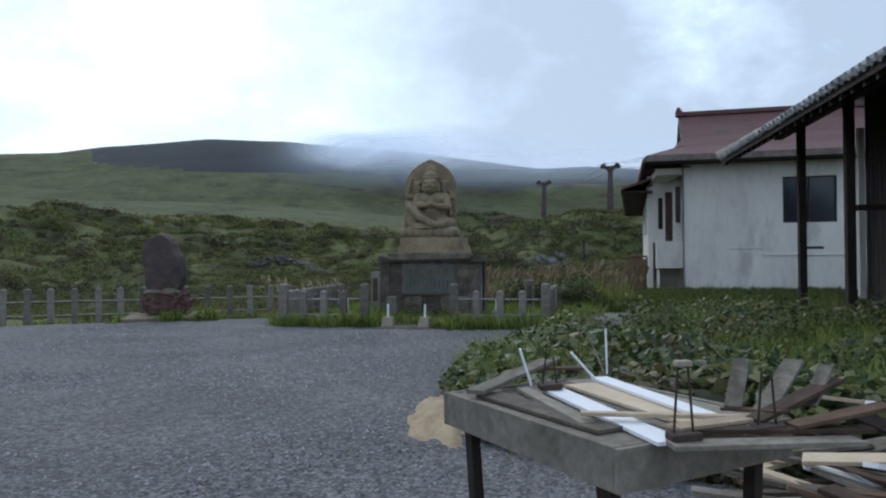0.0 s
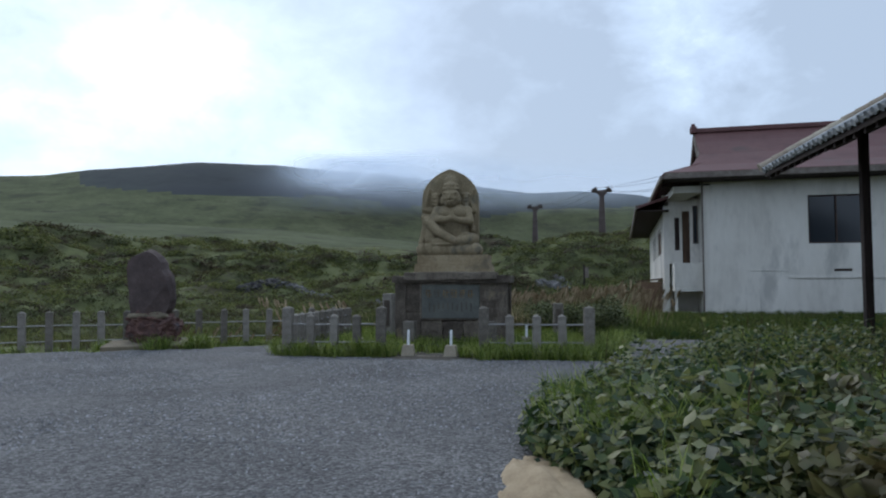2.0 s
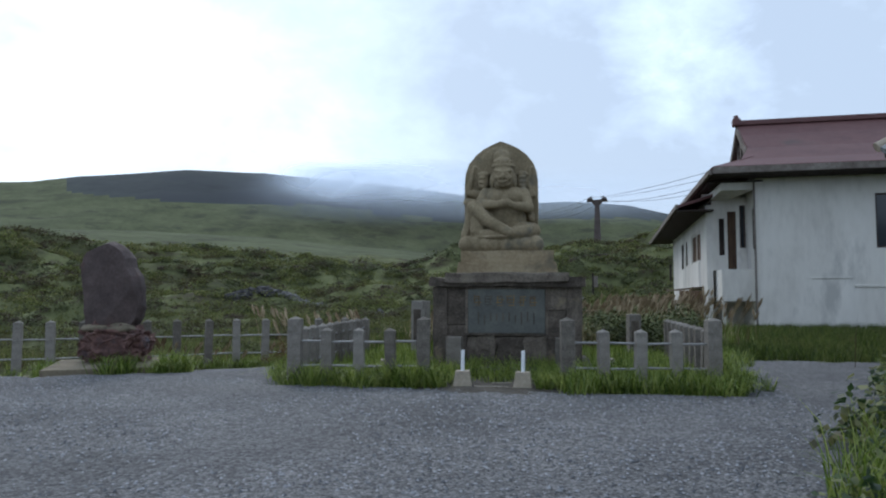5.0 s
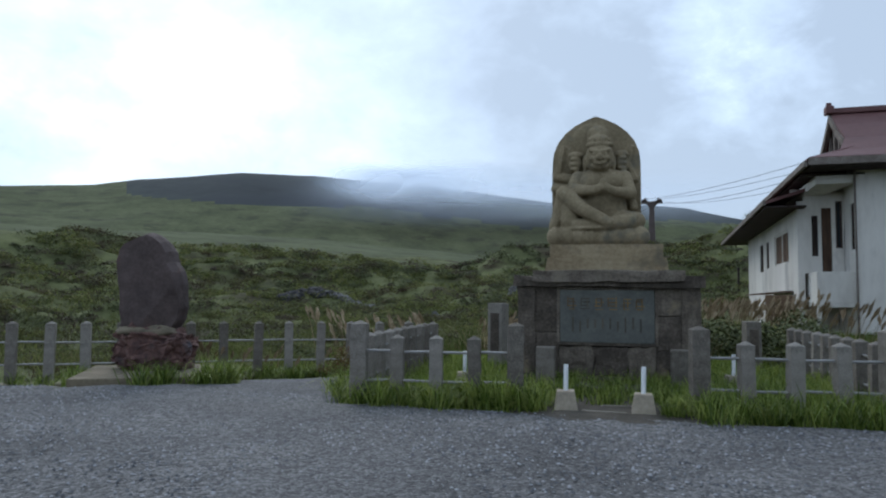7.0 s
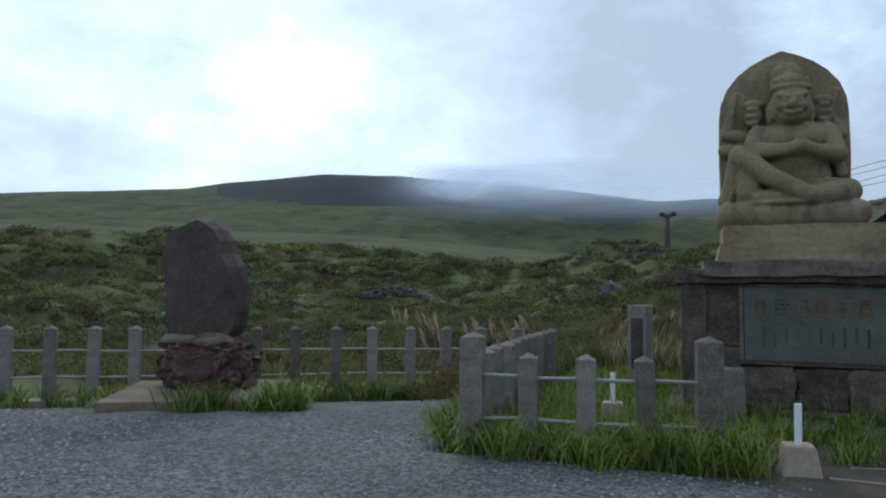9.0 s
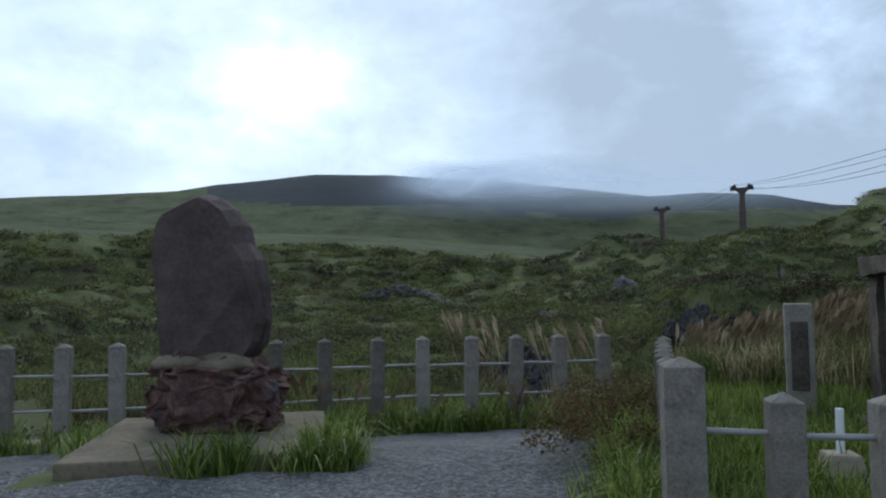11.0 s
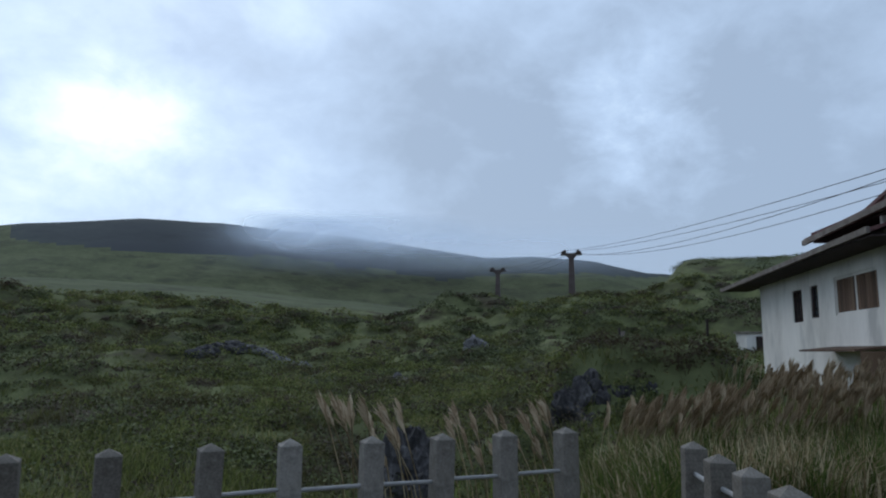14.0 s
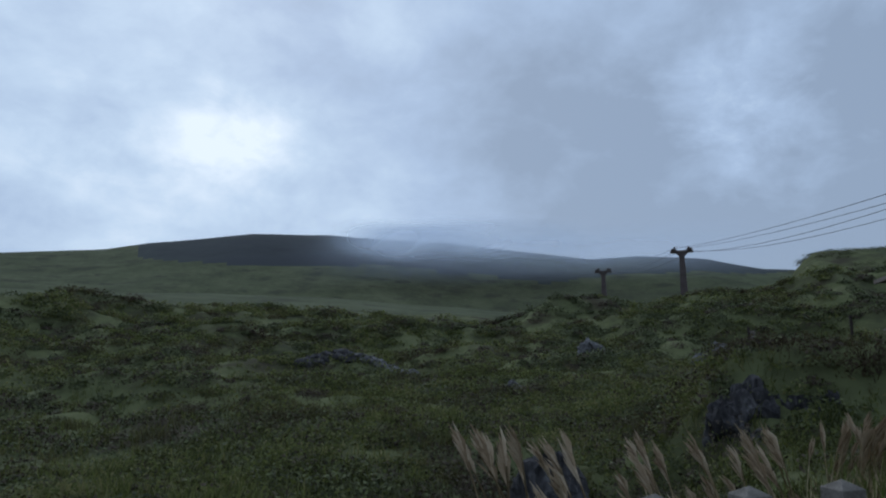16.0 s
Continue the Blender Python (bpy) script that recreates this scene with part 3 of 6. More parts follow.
    # low stone blocks before the front
    for sx in (-1.0, 0.86):
        part("side_block", rough_up(boxed(sx, sx + 0.27, -0.62, -0.38, -0.05, 0.62, 0.02), 0.01, 5, sx), M_POST, e, "squat square stone block")
    part("step_slab", rough_up(boxed(-0.7, 0.75, -0.75, -0.16, -0.08, 0.1, 0.02), 0.015, 3), M_POST, e, "flat grey step slab")


monument()


def ball(bm, c, r, seg=16):
    m = Matrix.Translation(c) @ Matrix.Diagonal((*r, 1) if isinstance(r, tuple) else (r, r, r, 1))
    bmesh.ops.create_uvsphere(bm, u_segments=seg, v_segments=seg // 2 + 2, radius=1.0, matrix=m)


def limb(bm, pts, radii):
    for (a, b), (ra, rb) in zip(zip(pts, pts[1:]), zip(radii, radii[1:])):
        rod(bm, a, b, ra, rb, 14)
    for p, r in zip(pts, radii):
        ball(bm, p, r)


def statue():
    bm = bmesh.new()
    # leaf-shaped slab behind the figure, with a raised mandorla
    half = [(0.71, 0.25), (0.72, 0.9), (0.715, 1.4), (0.695, 1.58), (0.625, 1.76), (0.5, 1.92), (0.35, 2.04), (0.18, 2.13), (0.0, 2.2)]
    out = [(-x, z) for x, z in half] + half[-2::-1]
    prism(bm, [(x - 0.08, z) for x, z in out], 0.2, 0.46)
    ball(bm, (-0.13, 0.22, 1.75), (0.36, 0.1, 0.34))
    # throne with a petalled edge
    box(bm, -0.8, 0.68, -0.42, 0.5, 0.0, 0.24, 0.06)
    for k in range(8):
        ball(bm, (-0.72 + k * 0.19, -0.36, 0.14), (0.14, 0.14, 0.15))
    for k in range(5):
        for s in (-1, 1):
            ball(bm, (-0.06 + s * 0.68, -0.3 + k * 0.17, 0.15), (0.12, 0.13, 0.15))
    ball(bm, (-0.06, -0.05, 0.27), (0.74, 0.5, 0.07))
    # body
    ball(bm, (0.02, 0.08, 0.6), (0.4, 0.3, 0.42))
    ball(bm, (0.02, 0.05, 0.96), (0.4, 0.26, 0.3))
    ball(bm, (0.0, 0.04, 1.12), (0.42, 0.24, 0.17))
    for s in (-1, 1):
        ball(bm, (0.01 + s * 0.15, -0.13, 1.05), (0.19, 0.12, 0.14))
    # head: cheeks, brows, nose, mouth, ears
    ball(bm, (-0.02, -0.12, 1.45), (0.225, 0.23, 0.27))
    ball(bm, (-0.02, -0.24, 1.3), (0.14, 0.11, 0.085))
    ball(bm, (-0.02, -0.37, 1.42), (0.045, 0.06, 0.06))
    rod(bm, (-0.02, -0.33, 1.53), (-0.02, -0.37, 1.43), 0.028, 0.04)
    for s in (-1, 1):
        limb(bm, [(-0.02 + s * 0.03, -0.345, 1.505), (-0.02 + s * 0.15, -0.31, 1.545)], [0.028, 0.03])
        ball(bm, (-0.02 + s * 0.1, -0.33, 1.4), (0.07, 0.05, 0.045))
        ball(bm, (-0.02 + s * 0.085, -0.335, 1.47), (0.045, 0.03, 0.022))
        ball(bm, (-0.02 + s * 0.22, -0.06, 1.37), (0.045, 0.07, 0.14))
        # side faces with their own curls
        ball(bm, (-0.04 + s * 0.37, 0.1, 1.38), (0.11, 0.13, 0.15))
        ball(bm, (-0.04 + s * 0.37, 0.08, 1.52), (0.12, 0.11, 0.07))
        for k in range(3):
            ball(bm, (-0.04 + s * 0.39, 0.0, 1.28 + k * 0.085), (0.075, 0.05, 0.03))
    limb(bm, [(-0.12, -0.34, 1.345), (-0.07, -0.36, 1.322), (-0.02, -0.37, 1.315), (0.03, -0.36, 1.322), (0.08, -0.34, 1.345)], [0.018, 0.022, 0.024, 0.022, 0.018])
    # crown band with points, and the high hair behind
    for k in range(13):
        a = radians(-90 + (k - 6) * 17)
        ball(bm, (-0.02 + 0.185 * math.cos(a), -0.1 + 0.185 * math.sin(a), 1.65), (0.05, 0.03, 0.035))
        if k % 2 == 0:
            ball(bm, (-0.02 + 0.185 * math.cos(a), -0.09 + 0.185 * math.sin(a), 1.72), (0.032, 0.03, 0.06))
    ball(bm, (-0.03, -0.05, 1.7), (0.2, 0.18, 0.14))
    ball(bm, (-0.05, 0.06, 1.84), (0.18, 0.16, 0.17))
    rod(bm, (-0.02, -0.12, 1.75), (-0.03, -0.02, 1.97), 0.05, 0.025)
    # front arms, hands joined before the chest round a small jewel
    limb(bm, [(-0.36, 0.0, 1.12), (-0.46, -0.14, 0.92), (-0.1, -0.42, 0.88), (0.02, -0.46, 0.92)], [0.13, 0.105, 0.075, 0.075])
    limb(bm, [(0.36, 0.0, 1.12), (0.46, -0.16, 0.84), (0.18, -0.42, 0.86), (0.06, -0.46, 0.92)], [0.13, 0.105, 0.075, 0.075])
    ball(bm, (0.04, -0.47, 1.0), (0.06, 0.05, 0.07))
    ball(bm, (0.04, -0.47, 1.09), (0.03, 0.03, 0.04))
    # raised knee with its drape, and the leg lying flat
    limb(bm, [(-0.2, 0.0, 0.45), (-0.58, -0.26, 0.84), (-0.3, -0.44, 0.58), (0.02, -0.5, 0.4), (0.14, -0.52, 0.35)], [0.2, 0.14, 0.115, 0.1, 0.075])
    limb(bm, [(-0.58, -0.22, 0.8), (-0.66, -0.14, 0.52), (-0.74, -0.12, 0.33)], [0.14, 0.12, 0.1])
    limb(bm, [(-0.5, -0.26, 0.72), (-0.5, -0.3, 0.4)], [0.12, 0.14])
    limb(bm, [(0.2, 0.0, 0.42), (0.54, -0.18, 0.4), (0.42, -0.38, 0.38), (0.1, -0.47, 0.34)], [0.19, 0.15, 0.13, 0.1])
    ball(bm, (-0.04, -0.3, 0.34), (0.6, 0.2, 0.11))
    for k in range(4):
        limb(bm, [(0.26 + k * 0.08, -0.44, 0.31), (0.34 + k * 0.08, -0.36, 0.48)], [0.018, 0.014])
    for k in range(3):
        limb(bm, [(-0.72 + k * 0.09, -0.3, 0.32), (-0.6 + k * 0.06, -0.34, 0.62)], [0.02, 0.014])
    # further arms and their emblems in relief on the slab
    limb(bm, [(-0.42, 0.14, 1.12), (-0.72, 0.14, 1.18), (-0.66, 0.12, 1.42)], [0.085, 0.065, 0.055])
    limb(bm, [(-0.44, 0.14, 0.98), (-0.74, 0.14, 0.98)], [0.07, 0.08])
    limb(bm, [(0.36, 0.14, 1.12), (0.54, 0.16, 1.12), (0.42, 0.14, 1.4)], [0.08, 0.055, 0.045])
    limb(bm, [(0.42, 0.14, 0.84), (0.52, 0.1, 0.7), (0.52, 0.06, 0.64)], [0.06, 0.06, 0.06])
    rod(bm, (-0.68, 0.13, 1.36), (-0.6, 0.17, 1.7), 0.045, 0.03)
    rod(bm, (0.42, 0.12, 1.3), (0.5, 0.17, 1.66), 0.04, 0.03)
    for v in bm.verts:
        v.co.y *= 0.78
    me = bpy.data.meshes.new("statue")
    bm.to_mesh(me)
    bm.free()
    me.materials.append(M_STATUE)
    ob = new("statue", me)
    ob.matrix_basis = pose(PX - 0.06, PY + 0.82, 2.16, 0, 0, -1)
    r = ob.modifiers.new("fuse", "REMESH")
    r.mode, r.voxel_size, r.use_smooth_shade = "VOXEL", 0.0145, True
    s = ob.modifiers.new("soften", "SMOOTH")
    s.factor, s.iterations = 0.5, 1
    return tagged(ob, "weathered tan stone seated deity statue with leaf-shaped slab", "statue")


statue()


# ---- standing stone on its lava block ----
def hewn(outline, y0, y1, mat, name, cuts, amount, scale, seed, parent=None, label="", smooth=False, taper=0.0):
    bm = bmesh.new()
    prism(bm, outline, y0, y1)
    bmesh.ops.triangulate(bm, faces=bm.faces[:])
    for _ in range(cuts):
        bmesh.ops.subdivide_edges(bm, edges=[e for e in bm.edges if e.calc_length() > 0.09], cuts=1)
        bmesh.ops.triangulate(bm, faces=bm.faces[:])
    ym = (y0 + y1) / 2
    cx = sum(p[0] for p in outline) / len(outline)
    cz = sum(p[1] for p in outline) / len(outline)
    for v in bm.verts:
        if taper:
            k = 1 - taper * abs(v.co.y - ym) / ((y1 - y0) / 2)
            v.co.x, v.co.z = cx + (v.co.x - cx) * k, cz + (v.co.z - cz) * (k if v.co.z > cz else 1)
    rough_up(bm, amount, scale, seed)
    return part(name, bm, mat, parent, label, smooth)


def standing_stone():
    st = hewn([(-0.42, 0.0), (-0.47, 0.4), (-0.53, 0.88), (-0.56, 1.16), (-0.51, 1.33), (-0.4, 1.45), (-0.24, 1.52), (-0.1, 1.58), (0.02, 1.62), (0.13, 1.58), (0.27, 1.48), (0.37, 1.32), (0.39, 1.14), (0.5, 0.96), (0.56, 0.74), (0.58, 0.54), (0.6, 0.36), (0.54, 0.18), (0.42, 0.02)], -0.2, 0.22, M_DARKROCK, "standing_stone", 4, 0.035, 1.8, 4.0, taper=0.07)
    # the broken lower corner is set back
    for v in st.data.vertices:
        d = (v.co.x - 0.05) * 0.78 - (v.co.z - 0.22) * 0.62
        if v.co.y < 0 and d > 0.0:
            d += 0.03 * noise.noise(v.co * 7)
            v.co.y += 0.11 * min(1.0, max(0.0, d) / 0.3)
    st.matrix_basis = pose(-7.32, 21.6, 0.73, 2, 0, 4)
    tagged(st, "upright dark brown memorial stone with a broken edge", "stone")
    bm = bmesh.new()
    bmesh.ops.create_icosphere(bm, subdivisions=5, radius=1.0)
    for v in bm.verts:
        c = v.co.copy()
        for i, r in enumerate((0.6, 0.42, 0.33)):
            v.co[i] = math.copysign(abs(c[i]) ** 0.62, c[i]) * r
        p = c * 2.4
        n = noise.fractal(p + Vector((3, 1, 0)), 0.8, 2.0, 5)
        cell = noise.cell_vector(c * 3.5 + Vector((7, 7, 7)))
        cell2 = noise.cell_vector(c * 6.5 + Vector((1, 5, 2)))
        v.co += c * (n * 0.12) + (Vector(cell) - Vector((0.5, 0.5, 0.5))) * 0.08 + (Vector(cell2) - Vector((0.5, 0.5, 0.5))) * 0.045
    lava = part("lava_block", bm, M_LAVA)
    lava.matrix_basis = pose(-7.22, 21.6, 0.4, 0, 0, 14)
    tagged(lava, "craggy reddish-brown lava block under the standing stone", "rock")
    bm = bmesh.new()
    ball(bm, (-0.22, -0.06, 0.03), (0.38, 0.34, 0.1))
    ball(bm, (0.2, -0.04, 0.02), (0.34, 0.32, 0.1))
    m = part("mortar_bed", rough_up(bm, 0.05, 5), M_PLINTH, None, smooth=True)
    m.matrix_basis = pose(-7.28, 21.6, 0.68)
    tagged(m, "tan mortar bed between the two stones", "mortar")
    pb = bmesh.new()
    box(pb, -PLW, PLW, -PLD, PLD, -0.5, 0.09, 0.02)
    p = part("plinth", rough_up(pb, 0.012, 2), M_PLINTH)
    p.matrix_basis = pose(PLX, PLY, 0, 0, 0, PLA)
    tagged(p, "low tan concrete plinth half hidden by grass", "plinth")


standing_stone()


# ---- stone-post fences ----
def post_bm(w, h):
    bm = bmesh.new()
    box(bm, -w / 2, w / 2, -w / 2, w / 2, -0.12, h - 0.045, 0.007)
    top = [bm.verts.new((sx * (w / 2 - 0.002), sy * (w / 2 - 0.002), h - 0.046)) for sx, sy in ((-1, -1), (1, -1), (1, 1), (-1, 1))]
    tip = bm.verts.new((0, 0, h))
    for i in range(4):
        bm.faces.new((top[i], top[(i + 1) % 4], tip))
    bmesh.ops.subdivide_edges(bm, edges=[e for e in bm.edges if e.calc_length() > 0.4], cuts=6)
    return rough_up(bm, 0.004, 7, h)


def mesh_of(bm, mat, name):
    me = bpy.data.meshes.new(name)
    bm.to_mesh(me)
    bm.free()
    me.materials.append(mat)
    return me


POST_SMALL, POST_TALL, POST_BACK = mesh_of(post_bm(0.16, 0.85), M_POST, "post"), mesh_of(post_bm(0.2, 1.02), M_POST, "post"), mesh_of(post_bm(0.165, 1.21), M_POST, "post")
frng = random.Random(11)


def fence(name, posts, rails, label, sunk=0.0):
    """posts: (x, y, mesh); rails: heights."""
    e = tagged(empty(name, posts[0][0], posts[0][1]), label, "fence", "stone-post fences")
    for i, (x, y, me) in enumerate(posts):
        ob = new("post", me)
        ob.parent = e
        nx, ny = posts[min(i + 1, len(posts) - 1)][:2]
        px, py = posts[max(i - 1, 0)][:2]
        a = math.degrees(math.atan2(ny - py, nx - px))
        ob.matrix_basis = pose(x - posts[0][0], y - posts[0][1], -sunk, frng.uniform(-1.2, 1.2), frng.uniform(-1.2, 1.2), a + frng.uniform(-2, 2))
    for (x0, y0, _), (x1, y1, _) in zip(posts, posts[1:]):
        for z in rails:
            o = Vector((posts[0][0], posts[0][1], 0))
            part("rail", rod(bmesh.new(), Vector((x0, y0, z + frng.uniform(-0.01, 0.01))) - o, Vector((x1, y1, z + frng.uniform(-0.01, 0.01))) - o, 0.017), M_PIPE, e)
    return e


def line(a, b, n, me, ends=None):
    return [(a[0] + (b[0] - a[0]) * i / (n - 1), a[1] + (b[1] - a[1]) * i / (n - 1), ends if ends and i in (0, n - 1) else me) for i in range(n)]


A, B, C, D = (-3.0, 19.6), (-1.07, 19.8), (1.07, 19.78), (3.16, 20.0)
fence("front_fence", line(A, B, 5, POST_SMALL, POST_TALL), (0.28, 0.64), "weathered square stone posts with thin rails before the monument")
fence("front_fence", line(C, D, 5, POST_SMALL, POST_TALL), (0.28, 0.64), "weathered square stone posts with thin rails before the monument")
fence("side_fence", line((-3.02, 20.05), (-3.15, 24.2), 9, POST_SMALL)[0:8] + [(-3.12, 24.3, POST_SMALL)], (0.28, 0.64), "row of weathered stone posts beside the monument")
fence("side_fence", line((3.18, 20.5), (3.35, 24.6), 9, POST_SMALL), (0.28, 0.64), "row of weathered stone posts beside the monument")
back = [(-9.25 + 0.525 * k, 22.5 + 0.3 * k, POST_BACK) for k in range(-8, 4)] + [(-7.15, 23.68, POST_BACK), (-6.62, 24.05, POST_BACK), (-6.1, 24.38, POST_BACK), (-5.53, 24.62, POST_BACK), (-5.0, 24.9, POST_BACK), (-4.45, 25.2, POST_BACK), (-3.9, 25.5, POST_BACK)]
fence("back_fence", back, (0.03, 0.43), "curving row of weathered stone posts with rails against the moor", 0.4)
kerb = bmesh.new()
for (x0, y0, _), (x1, y1, _) in zip(back[:13], back[1:14]):
    d = Vector((x1 - x0, y1 - y0, 0))
    m = Matrix.Translation((x0, y0, 0)) @ pose(0, 0, 0, 0, 0, math.degrees(math.atan2(d.y, d.x)))
    box(kerb, 0, d.length + 0.01, -0.14, 0.14, -0.52, -0.3, 0.012, m)
tagged(part("kerb", kerb, M_CONC), "low concrete kerb under the fence posts", "kerb", kind="structure")


# ---- white tubes in concrete blocks ----
def tube_stand(x, y, rz):
    e = tagged(empty("tube_stand", x, y, 0, rz), "short white plastic tube set in a tan concrete block", "marker", "tube stands before the monument")
    bm = bmesh.new()
    box(bm, -0.14, 0.14, -0.14, 0.14, -0.02, 0.24, 0.015)
    for v in bm.verts:
        k = 1 - 0.28 * max(0, v.co.z) / 0.24
        v.co.x, v.co.y = v.co.x * k, v.co.y * k
    part("block", rough_up(bm, 0.006, 8, x), M_CONC, e)
    t = bmesh.new()
    rod(t, (0, 0, 0.22), (0.004, 0, 0.54), 0.027, None, 16)
    part("tube", t, M_PVC, e, "white plastic tube")


for x, y, rz in ((-0.45, 19.62, 4), (0.43, 19.58, -3), (-1.95, 21.25, 10), (1.85, 21.95, 5)):
    tube_stand(x, y, rz)


def stele(x, y, rz, w, d, h):
    e = tagged(empty("inscribed_stele", x, y, 0, rz), "upright grey stone stele with a sunk inscription panel", "stele")
    part("shaft", rough_up(boxed(-w / 2, w / 2, -d / 2, d / 2, -0.1, h, 0.012), 0.008, 4), M_POST, e)
    part("panel", boxed(-w * 0.3, w * 0.3, -d / 2 - 0.012, -d / 2 + 0.01, h * 0.3, h * 0.86, 0.01), M_PED, e, "darker sunk inscription panel")
    part("foot", rough_up(boxed(-w * 0.8, w * 0.8, -d * 0.8, d * 0.8, -0.12, 0.1, 0.02), 0.015, 4), M_PED, e)


stele(-1.78, 23.75, -8, 0.26, 0.5, 1.22)
stele(2.6, 24.3, 6, 0.25, 0.3, 0.95)


# ---- white house ----
HA = -5.57
HB = (9.42, 39.04)


def wall_with_holes(bm, u0, u1, z0, z1, v0, v1, holes):
    """A wall along u with rectangular openings (u0, u1, z0, z1)."""
    us = sorted({u0, u1, *[h[0] for h in holes], *[h[1] for h in holes]})
    zs = sorted({z0, z1, *[h[2] for h in holes], *[h[3] for h in holes]})
    for a, b in zip(us, us[1:]):
        for c, d in zip(zs, zs[1:]):
            if not any(h[0] <= a and b <= h[1] and h[2] <= c and d <= h[3] for h in holes):
                box(bm, a, b, v0, v1, c, d)
    bmesh.ops.remove_doubles(bm, verts=bm.verts[:], dist=0.0005)
    return bm


def turned(bm):
    """From along u to along v: (u, v) becomes (-v, u) mirrored so that the outer face looks to -u."""
    for v in bm.verts:
        v.co = Vector((v.co.y, v.co.x, v.co.z))
    bmesh.ops.reverse_faces(bm, faces=bm.faces[:])
    return bm


def slab(bm, pts, t):
    """A sheet through four points, t thick downwards."""
    a = [bm.verts.new(p) for p in pts]
    b = [bm.verts.new((p[0], p[1], p[2] - t)) for p in pts]
    bm.faces.new(a)
    bm.faces.new(b[::-1])
    for i in range(len(a)):
        bm.faces.new((a[i], b[i], b[(i + 1) % len(a)], a[(i + 1) % len(a)]))
    bmesh.ops.recalc_face_normals(bm, faces=bm.faces[:])
    return bm


def window(parent, u0, u1, z0, z1, v, side=False, mullions=1, mat_frame=None, pane=None, fw=0.06):
    w = part("window", (turned if side else (lambda b: b))(boxed(u0, u1, v + 0.12, v + 0.16, z0, z1)), pane or M_GLASS, parent, "dark sliding window" if pane is None else "boarded window")
    f = bmesh.new()
    box(f, u0, u1, v + 0.05, v + 0.118, z1 - fw, z1)
    box(f, u0, u1, v + 0.05, v + 0.118, z0, z0 + fw)
    for k in range(mullions + 2):
        c = u0 + fw / 2 + (u1 - u0 - fw) * k / (mullions + 1)
        box(f, c - fw / 2, c + fw / 2, v + 0.045, v + 0.117, z0 + fw, z1 - fw)
    fr = part("frame", (turned if side else (lambda b: b))(f), mat_frame or M_IRON, w)
    return w


def house():
    e = tagged(empty("white_house", HB[0], HB[1], 0, HA), "two-storey white rendered house with a maroon hipped roof", "house")
    g = -0.6
    bm = bmesh.new()
    wall_with_holes(bm, 0.0, 15.0, g, 6.3, 0.0, 0.25, [(4.37, 6.65, 3.22, 5.38), (4.75 + 0.6, 5.35 + 0.75, 1.98, 2.1), (9.6, 11.4, 3.22, 5.2)])
    part("front_wall", bm, M_WALL, e, "white rendered wall with water stains")
    window(e, 4.37, 6.65, 3.22, 5.38, 0.0, mat_frame=M_IRON)
    window(e, 9.6, 11.4, 3.22, 5.2, 0.0)
    part("ledge", boxed(3.55, 15.0, -0.05, -0.002, 1.68, 1.78, 0.01), M_WALL, e)
    part("ledge", boxed(2.0, 3.5, -0.03, -0.002, 2.02, 2.08, 0.008), M_WALL, e)
    part("vent_back", boxed(5.3, 6.15, 0.12, 0.2, 1.95, 2.13), M_IRON, e)
    bm = turned(wall_with_holes(bmesh.new(), 0.25, 3.2, 2.4, 6.3, 0.0, 0.2, [(0.4, 0.95, 3.25, 5.0)]))
    part("recess_wall", bm, M_WALL, e)
    window(e, 0.4, 0.95, 3.25, 5.0, 0.0, True, 0)
    part("recess_back", boxed(-1.67, 0.0, 3.2, 3.4, g, 6.2), M_WALL, e)
    part("lower_wall", turned(boxed(0.25, 3.2, 0.02, 0.2, g, 2.39)), M_WALL, e)
    part("balcony_floor", boxed(-1.3, -0.01, 0.3, 3.2, 1.1, 1.24, 0.01), M_WALL, e)
    part("parapet", boxed(-1.3, -0.01, 0.3, 0.42, 1.25, 2.42, 0.01), M_WALL, e, "white balcony parapet")
    pr = turned(boxed(0.43, 3.2, -1.3, -1.18, 1.25, 2.42, 0.01))
    part("parapet", pr, M_WALL, e, "white balcony parapet")
    part("balcony_post", boxed(-1.28, -1.16, 0.45, 0.57, g, 1.1), M_WALL, e)
    # long side wing
    bm = turned(wall_with_holes(bmesh.new(), 1.9, 18.2, g, 5.3, -1.67, -1.42, [(3.95, 7.8, 2.94, 4.38), (9.6, 10.5, 2.95, 4.3), (11.6, 12.9, 2.85, 4.3)]))
    part("side_wall", bm, M_WALL, e, "white rendered side wall")
    part("wing_front", wall_with_holes(bmesh.new(), -1.42, -0.01, 2.43, 5.6, 1.9, 2.1, [(-1.21, -0.86, 3.03, 4.76), (-0.8, -0.44, 2.45, 5.0), (-0.3, -0.06, 3.4, 5.26)]), M_WALL, e)
    window(e, -1.21, -0.86, 3.03, 4.76, 1.84, False, 0, M_WALL, M_DARKWOOD)
    part("door", boxed(-0.8, -0.44, 1.98, 2.05, 2.45, 5.0), M_BOARD, e, "brown timber door")
    window(e, -0.3, -0.06, 3.4, 5.26, 1.88, False, 0)
    part("brown_panel", boxed(-2.75, -1.72, 2.9, 2.98, -0.6, 1.56, 0.01), M_BOARD, e, "brown rusted sheet panel")
    part("downpipe", rod(bmesh.new(), (-0.06, -0.06, -0.5), (-0.06, -0.06, 6.1), 0.04), M_FASCIA, e)
    part("wing_end", boxed(-1.42, 6.0, 17.95, 18.2, g, 5.3), M_WALL, e)
    b = window(e, 3.95, 7.8, 2.94, 4.38, -1.67, True, 1, M_WALL, M_BOARD, 0.09)
